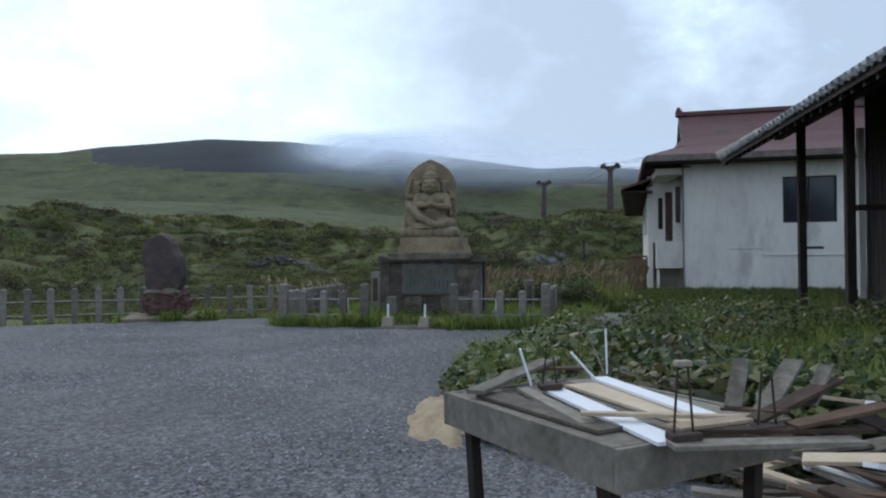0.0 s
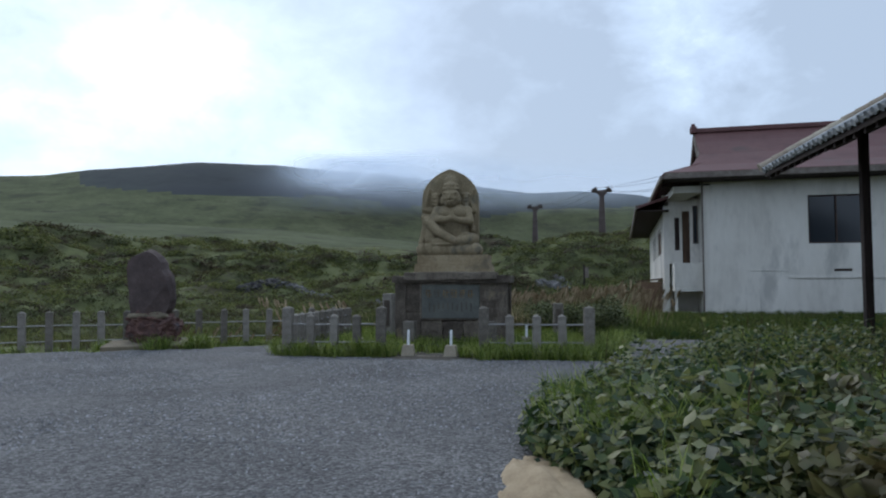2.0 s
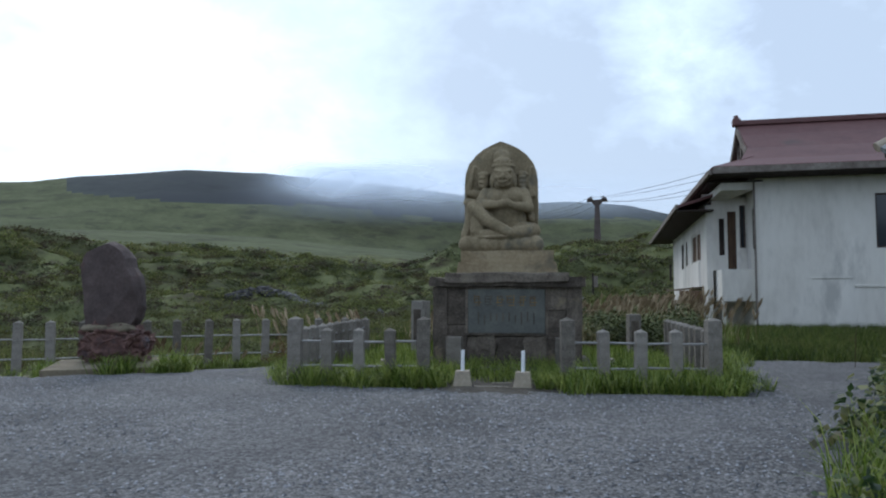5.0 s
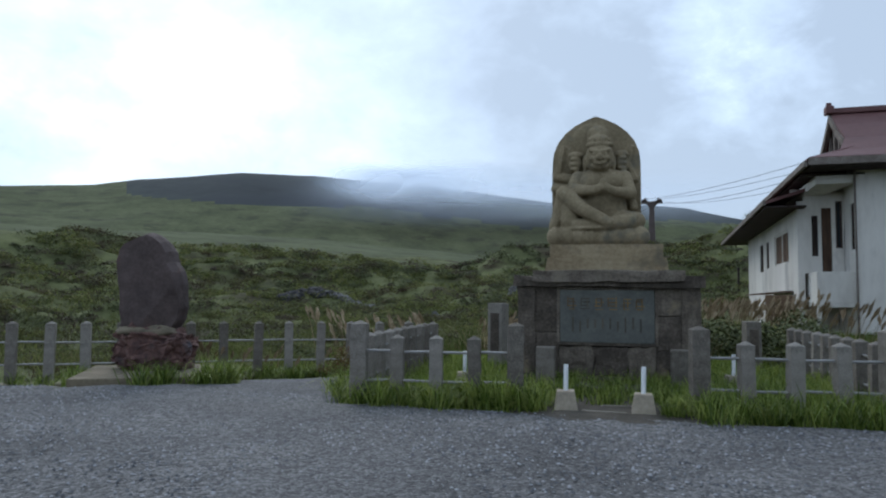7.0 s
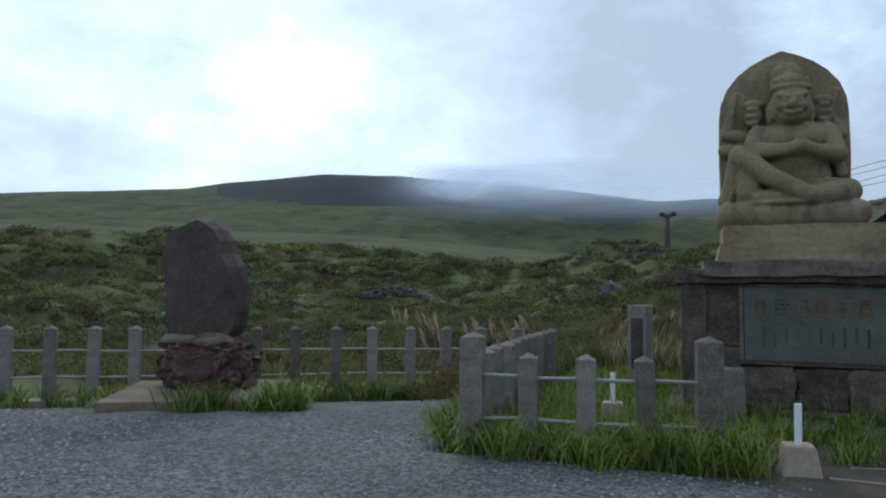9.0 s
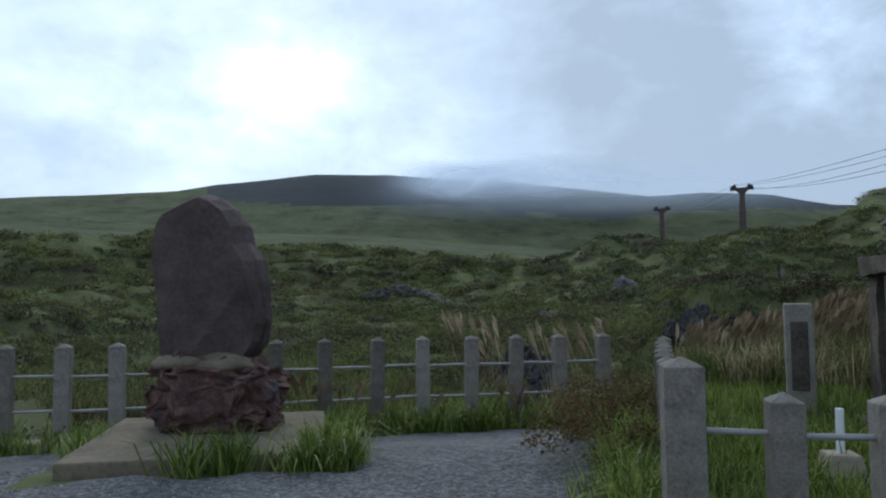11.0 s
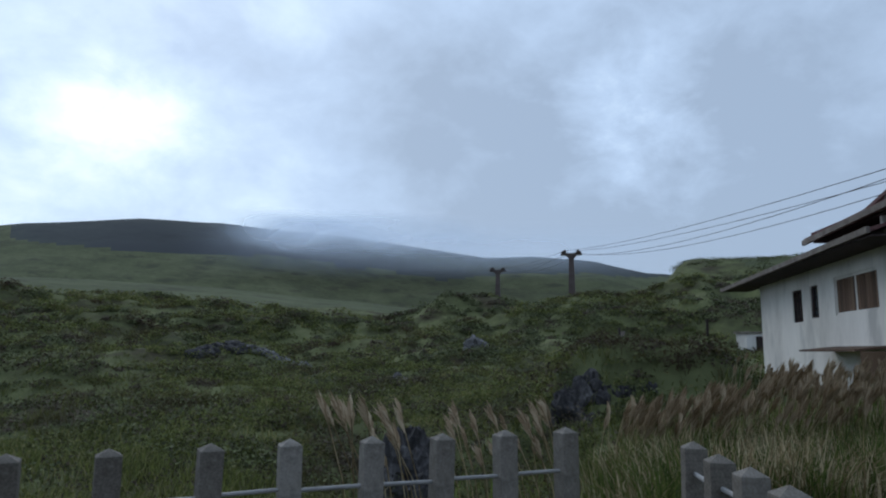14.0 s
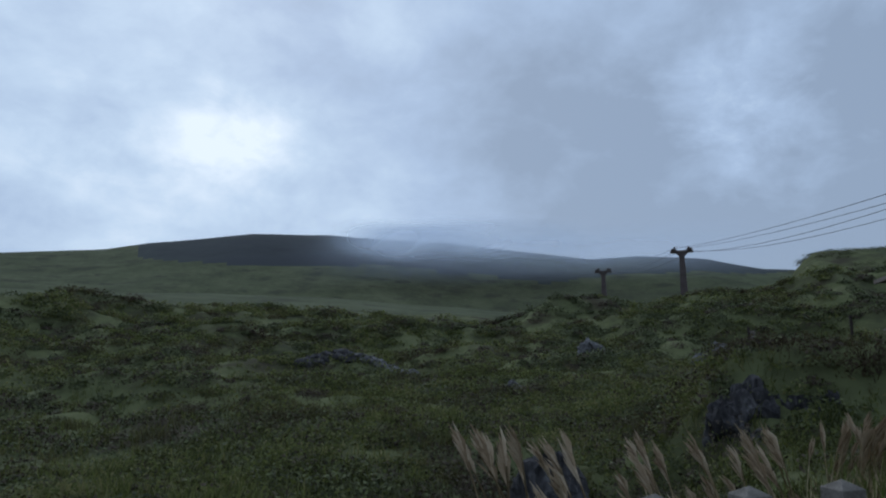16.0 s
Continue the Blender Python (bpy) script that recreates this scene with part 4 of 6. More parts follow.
    for k in range(14):
        c = 4.05 + k * 0.262
        part("slat", turned(boxed(c, c + 0.245, -1.6, -1.56, 3.03, 4.29, 0.006)), M_BOARD, b)
    window(e, 9.6, 10.5, 2.95, 4.3, -1.67, True, 0)
    window(e, 11.6, 12.9, 2.85, 4.3, -1.67, True, 2)
    part("rusted_awning", slab(bmesh.new(), [(-2.9, 3.0, 1.62), (-1.69, 3.0, 1.75), (-1.69, 8.4, 1.75), (-2.9, 8.4, 1.62)], 0.07), M_BOARD, e, "brown rusted awning sheet")
    part("rear_wall", boxed(0.25, 15.0, 8.6, 8.85, g, 6.3), M_WALL, e)
    part("end_wall", turned(boxed(0.26, 8.6, 14.75, 15.0, g, 6.3)), M_WALL, e)
    # main roof: concave slopes, a hip skirt on the left end and a gable over it
    prof = [(-1.3, 6.45), (0.2, 6.98), (1.8, 7.75), (3.2, 8.62), (4.1, 9.3)]
    for (v0, z0), (v1, z1) in zip(prof, prof[1:]):
        l0, l1 = (max(-1.6, 0.2), 0.2)
        u0 = -1.8 + 0.9 * max(0.0, (v0 + 1.3)) if v0 < 1.0 else 0.1
        u1 = -1.8 + 0.9 * max(0.0, (v1 + 1.3)) if v1 < 1.0 else 0.1
        part("roof_course", slab(bmesh.new(), [(u0, v0, z0), (16, v0, z0), (16, v1, z1), (u1, v1, z1)], 0.14), M_ROOF, e, "faded maroon metal roof course")
        part("roof_course", slab(bmesh.new(), [(16, 8.2 - v0, z0), (u0, 8.2 - v0, z0), (u1, 8.2 - v1, z1), (16, 8.2 - v1, z1)], 0.14), M_ROOF, e, "faded maroon metal roof course")
    bm = bmesh.new()
    slab(bm, [(-1.85, -1.32, 6.4), (0.45, 0.9, 7.3), (0.45, 7.3, 7.3), (-2.1, 9.5, 6.2)], 0.12)
    part("hip_skirt", bm, M_ROOF, e)
    part("ridge_cap", boxed(0.0, 16, 3.93, 4.27, 9.26, 9.5, 0.04), M_ROOF, e)
    fin = bmesh.new()
    box(fin, -0.12, 0.22, 3.85, 4.35, 9.25, 9.6, 0.06)
    box(fin, -0.06, 0.14, 3.98, 4.22, 9.58, 9.76, 0.05)
    part("ridge_finial", fin, M_ROOF, e, "stepped ridge-end tile")
    gb = bmesh.new()
    prism(gb, [(1.5, 7.25), (6.7, 7.25), (4.1, 9.15)], 0.3, 0.42)
    part("gable_panel", turned(gb), M_DARKWOOD, e, "dark gable panel")
    for s in (-1, 1):
        b = bmesh.new()
        pts = [(4.1, 9.25), (4.1 + s * 1.25, 8.3), (4.1 + s * 2.9, 7.3)]
        for (a0, c0), (a1, c1) in zip(pts, pts[1:]):
            slab(b, [(0.02, a0, c0), (0.16, a0, c0), (0.16, a1, c1), (0.02, a1, c1)], 0.34)
        part("bargeboard", b, M_FASCIA, e, "pale weathered bargeboard")
    for c in (3.3, 4.1, 4.9):
        part("gable_post", turned(boxed(c - 0.1, c + 0.1, 0.2, 0.29, 7.3, 8.6)), M_FASCIA, e)
    part("fascia", boxed(-1.8, 16, -1.36, -1.29, 6.16, 6.42, 0.01), M_FASCIA, e, "pale eaves board")
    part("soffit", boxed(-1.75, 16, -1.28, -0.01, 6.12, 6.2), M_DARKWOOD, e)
    sk = bmesh.new()
    slab(sk, [(-1.95, -1.3, 6.32), (-1.83, -1.3, 6.32), (-2.07, 9.5, 6.12), (-2.19, 9.5, 6.12)], 0.2)
    part("fascia", sk, M_FASCIA, e, "pale eaves board")
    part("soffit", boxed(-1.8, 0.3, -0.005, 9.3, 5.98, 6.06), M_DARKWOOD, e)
    # white beam under the eaves, wing roof
    wb = bmesh.new()
    slab(wb, [(-1.3, 0.05, 6.0), (-0.02, 0.05, 6.0), (-1.5, 4.0, 5.6), (-1.72, 4.0, 5.6)], 0.32)
    part("eaves_beam", wb, M_WALL, e, "white slanting eaves beam")
    wr = bmesh.new()
    slab(wr, [(-2.9, 1.2, 5.25), (0.3, 1.6, 6.3), (4.0, 21.0, 7.8), (-2.9, 21.6, 5.15)], 0.12)
    part("wing_roof", wr, M_ROOF, e, "faded maroon lower roof")
    wf = bmesh.new()
    slab(wf, [(-3.0, 1.15, 5.28), (-2.9, 1.15, 5.28), (-2.9, 21.6, 5.18), (-3.0, 21.6, 5.18)], 0.2)
    part("fascia", wf, M_FASCIA, e, "pale eaves board")
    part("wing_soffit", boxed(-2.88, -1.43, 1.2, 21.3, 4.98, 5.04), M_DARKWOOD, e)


house()


# ---- timber shed with a tiled roof ----
def shed():
    e = tagged(empty("timber_shed", 8.3, 25.9), "dark timber shed with a sagging grey tiled roof", "shed")
    L, H, run, rise = 17.0, 4.55, 5.2, 2.9
    # local: x to the right from the eave, y runs back towards negative
    bm = bmesh.new()
    slab(bm, [(0.0, 0.0, H), (run, 0.0, H + rise), (run, -L, H + rise), (0.0, -L, H)], 0.16)
    part("roof_deck", bm, M_DARKWOOD, e, "black timber roof underside")
    bm = bmesh.new()
    slab(bm, [(run, 0.0, H + rise), (2 * run, 0.0, H), (2 * run, -L, H), (run, -L, H + rise)], 0.16)
    part("roof_deck", bm, M_DARKWOOD, e)
    tile = bmesh.new()
    rod(tile, (0, 0, 0), (0.36, 0, 0), 0.085, 0.085, 10)
    tile_me = mesh_of(tile, M_TILE, "roof_tile")
    pan = bmesh.new()
    box(pan, 0, 0.36, -0.12, 0.12, -0.04, 0.0, 0.008)
    pan_me = mesh_of(pan, M_TILE, "pan_tile")
    ang = math.degrees(math.atan2(rise, run))
    trnd = random.Random(3)
    k = 0
    for j in range(58):
        y = -0.12 - j * 0.285
        for i in range(4 if j < 12 else 2):
            d = -0.09 + i * 0.33
            for me, dy, dz in ((tile_me, 0, 0.05), (pan_me, 0.142, 0.05)):
                ob = new("roof_tile", me)
                ob.parent = e
                ob.matrix_basis = pose(d * math.cos(radians(ang)), y - dy, H + dz + d * math.sin(radians(ang)) + trnd.uniform(-0.012, 0.012), trnd.uniform(-2, 2), -ang + trnd.uniform(-2, 2), trnd.uniform(-2, 2))
    rest = bmesh.new()
    for j in range(12):
        y = -0.12 - j * 0.285
        rod(rest, (1.15, y, H + 1.15 * rise / run + 0.07), (run, y, H + rise + 0.07), 0.085, None, 8)
    r = part("tile_rows", rest, M_TILE, e)
    r["kind"] = "stuff"
    # pale ridge tiles down the far verge
    rt = bmesh.new()
    rod(rt, (0, 0, 0), (0.42, 0, 0), 0.12, 0.1, 10)
    rt_me = mesh_of(rt, M_CLAYTILE, "verge_tile")
    for i in range(13):
        d = -0.15 + i * 0.42
        ob = new("verge_tile", rt_me)
        ob.parent = e
        ob.matrix_basis = pose(d * math.cos(radians(ang)), 0.06, H + 0.17 + d * math.sin(radians(ang)), 0, -ang + trnd.uniform(-1, 1), 0)
    for j in range(34):
        y = -0.2 - j * 0.48
        part("rafter", slab(bmesh.new(), [(0.05, y, H - 0.12), (run, y, H + rise - 0.12), (run, y - 0.1, H + rise - 0.12), (0.05, y - 0.1, H - 0.12)], 0.13), M_DARKWOOD, e)
    for y in (-2.9, -5.9, -9.0, -12.2):
        part("post", boxed(1.22, 1.4, y - 0.09, y + 0.09, -0.3, H + 0.45, 0.012), M_DARKWOOD, e, "dark square timber post")
    part("beam", boxed(1.2, 1.42, -L + 0.3, -1.0, H + 0.35, H + 0.6, 0.012), M_DARKWOOD, e)
    part("brace_rail", boxed(1.42, 2.3, -6.0, -5.9, 2.55, 2.68, 0.01), M_DARKWOOD, e)
    for j in range(48):
        y = -4.2 - j * 0.21
        part("wall_board", boxed(2.3, 2.36, y - 0.2, y, -0.2, H + 1.05, 0.008), M_DARKWOOD, e)
    for j in range(38):
        x = 2.4 + j * 0.2
        part("wall_board", boxed(x, x + 0.19, -4.16, -4.1, -0.2, H + min(x, 2 * run - x) * rise / run - 0.2, 0.008), M_DARKWOOD, e)
    part("white_jamb", boxed(2.1, 2.24, -4.34, -4.22, 0.6, 4.6, 0.01), M_WALL, e, "white painted door jamb")


shed()


# ---- cableway ----
def pylon(x, y, z0, top, head=True):
    e = tagged(empty("cableway_pylon", x, y, z0, -8), "rust-brown tapering cableway pylon with a crosshead", "pylon", "cableway pylons")
    h = top - z0
    m = bmesh.new()
    v0 = [m.verts.new((sx * 1.35, sy * 1.35, -2)) for sx, sy in ((-1, -1), (1, -1), (1, 1), (-1, 1))]
    v1 = [m.verts.new((sx * 0.75, sy * 0.75, h - 1.9)) for sx, sy in ((-1, -1), (1, -1), (1, 1), (-1, 1))]
    m.faces.new(v1)
    for i in range(4):
        m.faces.new((v0[i], v0[(i + 1) % 4], v1[(i + 1) % 4], v1[i]))
    part("shaft", m, M_PYLON, e)
    hd = bmesh.new()
    box(hd, -3.6, 3.6, -0.7, 0.7, h - 1.9, h - 1.1, 0.1)
    part("crosshead", hd, M_PYLON, e)
    br = bmesh.new()
    prism(br, [(-0.75, h - 3.2), (0.75, h - 3.2), (1.9, h - 1.9), (-1.9, h - 1.9)], -0.5, 0.5)
    part("bracket", br, M_PYLON, e)
    for s in (-1, 1):
        sh = bmesh.new()
        box(sh, s * 2.5 - 0.8, s * 2.5 + 0.8, -1.4, 1.4, h - 1.1, h - 0.5, 0.1)
        box(sh, s * 2.2 - 0.3, s * 2.2 + 0.3, -0.3, 0.3, h - 0.5, h + 0.1)
        part("sheave_frame", sh, M_PYLON, e)
    part("handrail", rod(rod(bmesh.new(), (-1.4, -0.6, h - 1.1), (-1.4, -0.6, h + 0.2), 0.06), (1.4, -0.6, h - 1.1), (1.4, -0.6, h + 0.2), 0.06), M_PYLON, e)
    return e


PYL = [(21.1, 259.5, 16.5, 36.3), (-4.2, 331.6, 20.0, 38.9), (41.0, 92.0, 3.0, 21.6)]
for p in PYL:
    pylon(*p)
def cable(a, b, sag):
    cu = bpy.data.curves.new("cable", "CURVE")
    cu.dimensions = "3D"
    cu.bevel_depth = 0.05
    cu.bevel_resolution = 1
    sp = cu.splines.new("POLY")
    n = 16
    sp.points.add(n)
    for i in range(n + 1):
        k = i / n
        sp.points[i].co = (a[0] + (b[0] - a[0]) * k, a[1] + (b[1] - a[1]) * k, a[2] + (b[2] - a[2]) * k - sag * 4 * k * (1 - k), 1)
    cu.materials.append(M_CABLE)
    ob = new("cable", cu)
    return tagged(ob, "thin dark haulage cable between pylons", "cable", "cableway cables")


for (ax, ay, _, at), (bx, by, _, bt) in ((PYL[0], PYL[2]), (PYL[1], PYL[0])):
    for s, dz, sag in ((-2.5, 0.0, 1.6), (2.5, 0.0, 1.6), (-2.5, -0.9, 3.4), (2.5, -0.9, 3.4)):
        cable((ax + s, ay, at + dz - 0.3), (bx + s, by, bt + dz - 0.3), sag)


def ground_at(x, y):
    return float(terrain(np.array([x]), np.array([y]))[0])


def sign_board(x, y):
    z = ground_at(x, y)
    e = tagged(empty("sign_post", x, y, z, 8), "small pale notice board on a dark post", "sign")
    part("post", boxed(-0.35, -0.2, -0.07, 0.07, -0.3, 2.5), M_DARKWOOD, e)
    part("board", boxed(-0.2, 0.2, -0.05, 0.05, 1.1, 2.2, 0.01), M_FASCIA, e, "pale board")


sign_board(6.2, 80.0)
tp = part("thin_post", boxed(-0.09, 0.09, -0.09, 0.09, -0.4, 2.2, 0.01), M_DARKWOOD)
tp.matrix_basis = pose(13.6, 81.0, ground_at(13.6, 81.0))
tagged(tp, "lone thin dark post on the moor", "post")


def rock(name, x, y, z, r, mat, label, seed, sub=4, jag=0.45):
    bm = bmesh.new()
    bmesh.ops.create_icosphere(bm, subdivisions=sub, radius=1.0)
    for v in bm.verts:
        c = v.co.copy()
        n = noise.fractal(c * 1.4 + Vector((seed, seed * 2, 0)), 0.9, 2.0, 4)
        cell = Vector(noise.cell_vector(c * 2.2 + Vector((seed, 3, 1)))) - Vector((0.5, 0.5, 0.5))
        v.co = Vector((c.x * r[0], c.y * r[1], c.z * r[2])) * (1 + jag * n) + Vector((cell.x * r[0], cell.y * r[1], cell.z * r[2])) * 0.22
    ob = part(name, bm, mat)
    ob.matrix_basis = pose(x, y, z, 0, 0, seed * 40)
    return tagged(ob, label, "rock", "rocks on the moor")


OUT = "dark jagged outcrop rock in the grassy bank"
for i, (x, y, z, rx, ry, rz) in enumerate(((-2.6, 36.9, -0.15, 0.55, 0.6, 0.7), (-2.0, 37.1, -0.1, 0.5, 0.6, 0.85), (-1.4, 37.1, -0.12, 0.45, 0.6, 0.8), (-0.85, 37.0, -0.15, 0.45, 0.6, 0.78), (-0.2, 37.3, -0.15, 0.5, 0.6, 0.62), (0.6, 37.6, -0.05, 0.6, 0.6, 0.5), (-2.3, 36.3, -0.65, 0.55, 0.5, 0.45), (-1.4, 36.4, -0.65, 0.6, 0.5, 0.45), (-0.6, 36.6, -0.6, 0.55, 0.5, 0.4), (-6.1, 30.2, -0.5, 0.28, 0.4, 0.5), (-5.8, 30.0, -0.7, 0.3, 0.4, 0.45), (-5.95, 31.0, -0.5, 0.3, 0.4, 0.5), (-5.55, 29.6, -0.85, 0.3, 0.4, 0.4))):
    rock("outcrop", x, y, z + (0.1 if y > 35 else 0.12), (rx, ry, rz), M_OUTCROP, OUT, i + 0.7)
srnd = random.Random(8)
for i in range(34):
    k = i / 33
    az, dist = radians(-24.2 + 8.2 * k + srnd.uniform(-0.4, 0.4)), 50.0 + srnd.uniform(-2.2, 1.2)
    x, y = HX + dist * math.sin(az), HY + dist * math.cos(az)
    r = srnd.uniform(0.28, 0.62)
    dark = k < 0.3 or srnd.random() < 0.3
    rock("scree_rock", x, y, ground_at(x, y) + 0.12 * r, (r * 1.35, r, r * srnd.uniform(0.6, 1.0)), M_OUTCROP if dark else M_PALEROCK, "dark rock in an eroded scar of the moor" if dark else "pale grey rock lying in a scar of the moor", i + 3.1, 3)
for i, (x, y, r) in enumerate(((-6.3, 71.6, 0.7), (-6.1, 72.2, 0.85), (-6.6, 71.2, 0.45), (0.5, 66.0, 0.5), (1.6, 65.6, 0.6), (2.7, 65.0, 0.55), (3.6, 64.6, 0.45), (4.2, 76.5, 0.6), (5.0, 76.0, 0.5), (3.2, 77.4, 0.55), (-9.2, 52.0, 0.35))):
    rock("scree_rock", x, y, ground_at(x, y) + 0.25 * r, (r * 1.1, r, r * 1.05), M_PALEROCK, "pale grey rock standing out of the grass", i + 9.1)


# ---- table with scrap wood ----
TABLE_TOP = 1.045
TX, TY, TURN, LONG, WIDE = 3.13, 6.5, -51.0, 0.86, 0.66


def table():
    T, L, W = TABLE_TOP, LONG, WIDE
    e = tagged(empty("work_table", TX, TY, 0, TURN), "weathered grey wooden work table heaped with scrap", "table")
    for k in range(5):
        part("tabletop_board", boxed(0, L, k * W / 5 + 0.002, (k + 1) * W / 5 - 0.002, T - 0.025, T - 0.002 * (k % 2), 0.003), M_OLDWOOD, e, "grey weathered board")
    for b in ((-0.01, L + 0.01, -0.03, -0.002, T - 0.115, T + 0.004), (-0.01, L + 0.01, W + 0.002, W + 0.03, T - 0.115, T + 0.004), (-0.03, -0.011, -0.03, W + 0.03, T - 0.115, T + 0.002), (L + 0.011, L + 0.03, -0.03, W + 0.03, T - 0.115, T + 0.002)):
        part("apron", rough_up(boxed(*b, 0.003), 0.002, 5), M_OLDWOOD, e, "grey-brown plank apron")
    for x, y, dx in ((0.06, 0.03, 0.12), (L - 0.06, 0.03, -0.04), (0.06, W - 0.03, 0.1), (L - 0.06, W - 0.03, -0.04)):
        b = boxed(-0.022, 0.022, -0.02, 0.02, -0.02, T - 0.035, 0.004)
        for v in b.verts:
            v.co.x += x + dx * (T - v.co.z)
            v.co.y += y
        part("leg", b, M_DARKWOOD, e, "dark splayed leg")
    return e


table()
prnd = random.Random(21)


def plank(x, y, z, l, w, t, rz, ry, mat, label, name="plank", rx=0.0):
    ob = part(name, rough_up(boxed(-l / 2, l / 2, -w / 2, w / 2, -t / 2, t / 2, 0.002), 0.002, 3, x), mat)
    ob.matrix_basis = pose(x, y, z, rx, ry, rz)
    return tagged(ob, label, "plank", "scrap planks")


def lying(a, b, lift, w, t, mat, label, rise=0.0):
    """A plank on the table from a to b; rise lifts its far end."""
    d = math.hypot(b[0] - a[0], b[1] - a[1])
    plank((a[0] + b[0]) / 2, (a[1] + b[1]) / 2, TABLE_TOP + lift + t / 2 + rise / 2, d, w, t, math.degrees(math.atan2(b[1] - a[1], b[0] - a[0])), -math.degrees(math.atan2(rise, d)), mat, label)


WP, PP, OP = "white-painted scrap plank on the work table", "pale bare wood scrap plank on the work table", "grey weathered scrap plank on the work table"
BP = "brown splintered scrap plank on the work table"
lying((3.6, 6.7), (3.98, 6.03), 0.003, 0.15, 0.012, M_PALEWOOD, PP)
lying((3.49, 6.57), (3.81, 5.85), 0.004, 0.085, 0.012, M_WHITEWOOD, WP)
lying((3.67, 6.78), (4.04, 5.95), 0.017, 0.07, 0.012, M_WHITEWOOD, WP)
lying((3.38, 6.56), (3.6, 6.03), 0.004, 0.05, 0.014, M_OLDWOOD, OP)
lying((3.26, 6.45), (3.66, 5.97), 0.004, 0.1, 0.012, M_OLDWOOD, OP)
lying((3.22, 6.38), (3.46, 6.98), 0.02, 0.07, 0.016, M_OLDWOOD, OP, 0.03)
lying((3.44, 6.9), (3.62, 6.94), 0.03, 0.05, 0.012, M_BOARD, BP)
lying((3.58, 6.06), (4.05, 6.08), 0.03, 0.028, 0.012, M_PALEWOOD, PP)
lying((3.8, 5.82), (4.3, 5.95), 0.004, 0.07, 0.014, M_OLDWOOD, OP)
lying((3.86, 5.93), (4.36, 6.02), 0.02, 0.05, 0.014, M_BOARD, BP)
lying((3.82, 5.9), (4.12, 6.1), 0.034, 0.06, 0.01, M_PALEWOOD, PP)
lying((4.02, 6.2), (4.14, 6.03), 0.03, 0.05, 0.01, M_BOARD, BP, 0.03)
lying((4.05, 6.02), (4.34, 6.2), 0.03, 0.06, 0.012, M_BOARD, BP, 0.1)
lying((4.08, 6.06), (4.26, 6.32), 0.03, 0.06, 0.012, M_OLDWOOD, OP, 0.14)
lying((4.02, 6.12), (4.1, 6.32), 0.03, 0.05, 0.012, M_OLDWOOD, OP, 0.15)
lying((4.14, 5.98), (4.42, 6.06), 0.03, 0.06, 0.012, M_BOARD, BP, 0.05)
lying((4.22, 6.12), (4.33, 6.22), 0.03, 0.045, 0.012, M_OLDWOOD, OP, 0.16)
# splintered slats that stand up
for x, y, dx, h, w, mat, label in ((3.41, 6.61, -0.045, 0.14, 0.026, M_WHITEWOOD, WP), (3.66, 6.75, -0.1, 0.11, 0.035, M_WHITEWOOD, WP), (3.7, 6.88, -0.06, 0.15, 0.026, M_OLDWOOD, OP), (3.71, 6.92, -0.005, 0.19, 0.008, M_WHITEWOOD, WP)):
    plank(x + dx / 2, y, TABLE_TOP + 0.015 + h / 2, math.hypot(dx, h), w, 0.008, 0, 90 + math.degrees(math.atan2(dx, h)), mat, label)


def iron_bracket(x, y, h, cap):
    e = tagged(empty("iron_stand", x, y, TABLE_TOP + 0.016, 20), "rusty two-legged iron stand on the scrap table", "iron stand", "iron stands on the table")
    part("foot", rough_up(boxed(-0.042, 0.042, -0.028, 0.028, 0.0, 0.022, 0.006), 0.004, 20), M_IRON, e)
    for s in (-1, 1):
        part("rod", rod(bmesh.new(), (s * 0.028, 0, 0.018), (s * 0.014, 0, h), 0.0035), M_IRON, e)
    if cap:
        part("cap", boxed(-0.022, 0.022, -0.014, 0.014, h, h + 0.016, 0.004), M_CONC, e, "pale cap")


iron_bracket(3.84, 5.86, 0.195, True)
iron_bracket(3.48, 6.54, 0.12, False)
iron_bracket(4.08, 5.98, 0.17, False)
# heap beside the table
for i in range(120):
    x, y = prnd.uniform(4.5, 6.9), prnd.uniform(5.6, 8.7)
    h = 0.06 + 0.68 * max(0.0, 1 - abs(x - 5.6) / 1.5) * prnd.random() ** 0.6
    mt = prnd.choice((M_OLDWOOD, M_OLDWOOD, M_OLDWOOD, M_PALEWOOD, M_BOARD, M_DARKWOOD, M_WHITEWOOD))
    plank(x, y, h, prnd.uniform(0.4, 1.3), prnd.uniform(0.06, 0.18), 0.025, prnd.uniform(-70, 40), prnd.uniform(-14, 14), mt, "splintered scrap plank in a rubbish heap", "scrap_plank", prnd.uniform(-12, 12))
for x, y, z in ((5.75, 8.35, 0.72), (5.95, 8.4, 0.72)):
    b = part("brick", boxed(-0.1, 0.1, -0.05, 0.05, -0.13, 0.13, 0.008), M_BRICK)
    b.matrix_basis = pose(x, y, z, 4, 0, 10)
    tagged(b, "orange brick standing on the scrap heap", "brick")
pan = bmesh.new()
bmesh.ops.create_uvsphere(pan, u_segments=20, v_segments=10, radius=0.24)
for v in pan.verts:
    v.co.z *= 0.45
yb = part("yellow_tub", pan, M_YELLOW, None, smooth=True)
yb.matrix_basis = pose(5.1, 7.0, 0.3)
tagged(yb, "crushed yellow plastic tub in the scrap heap", "tub")
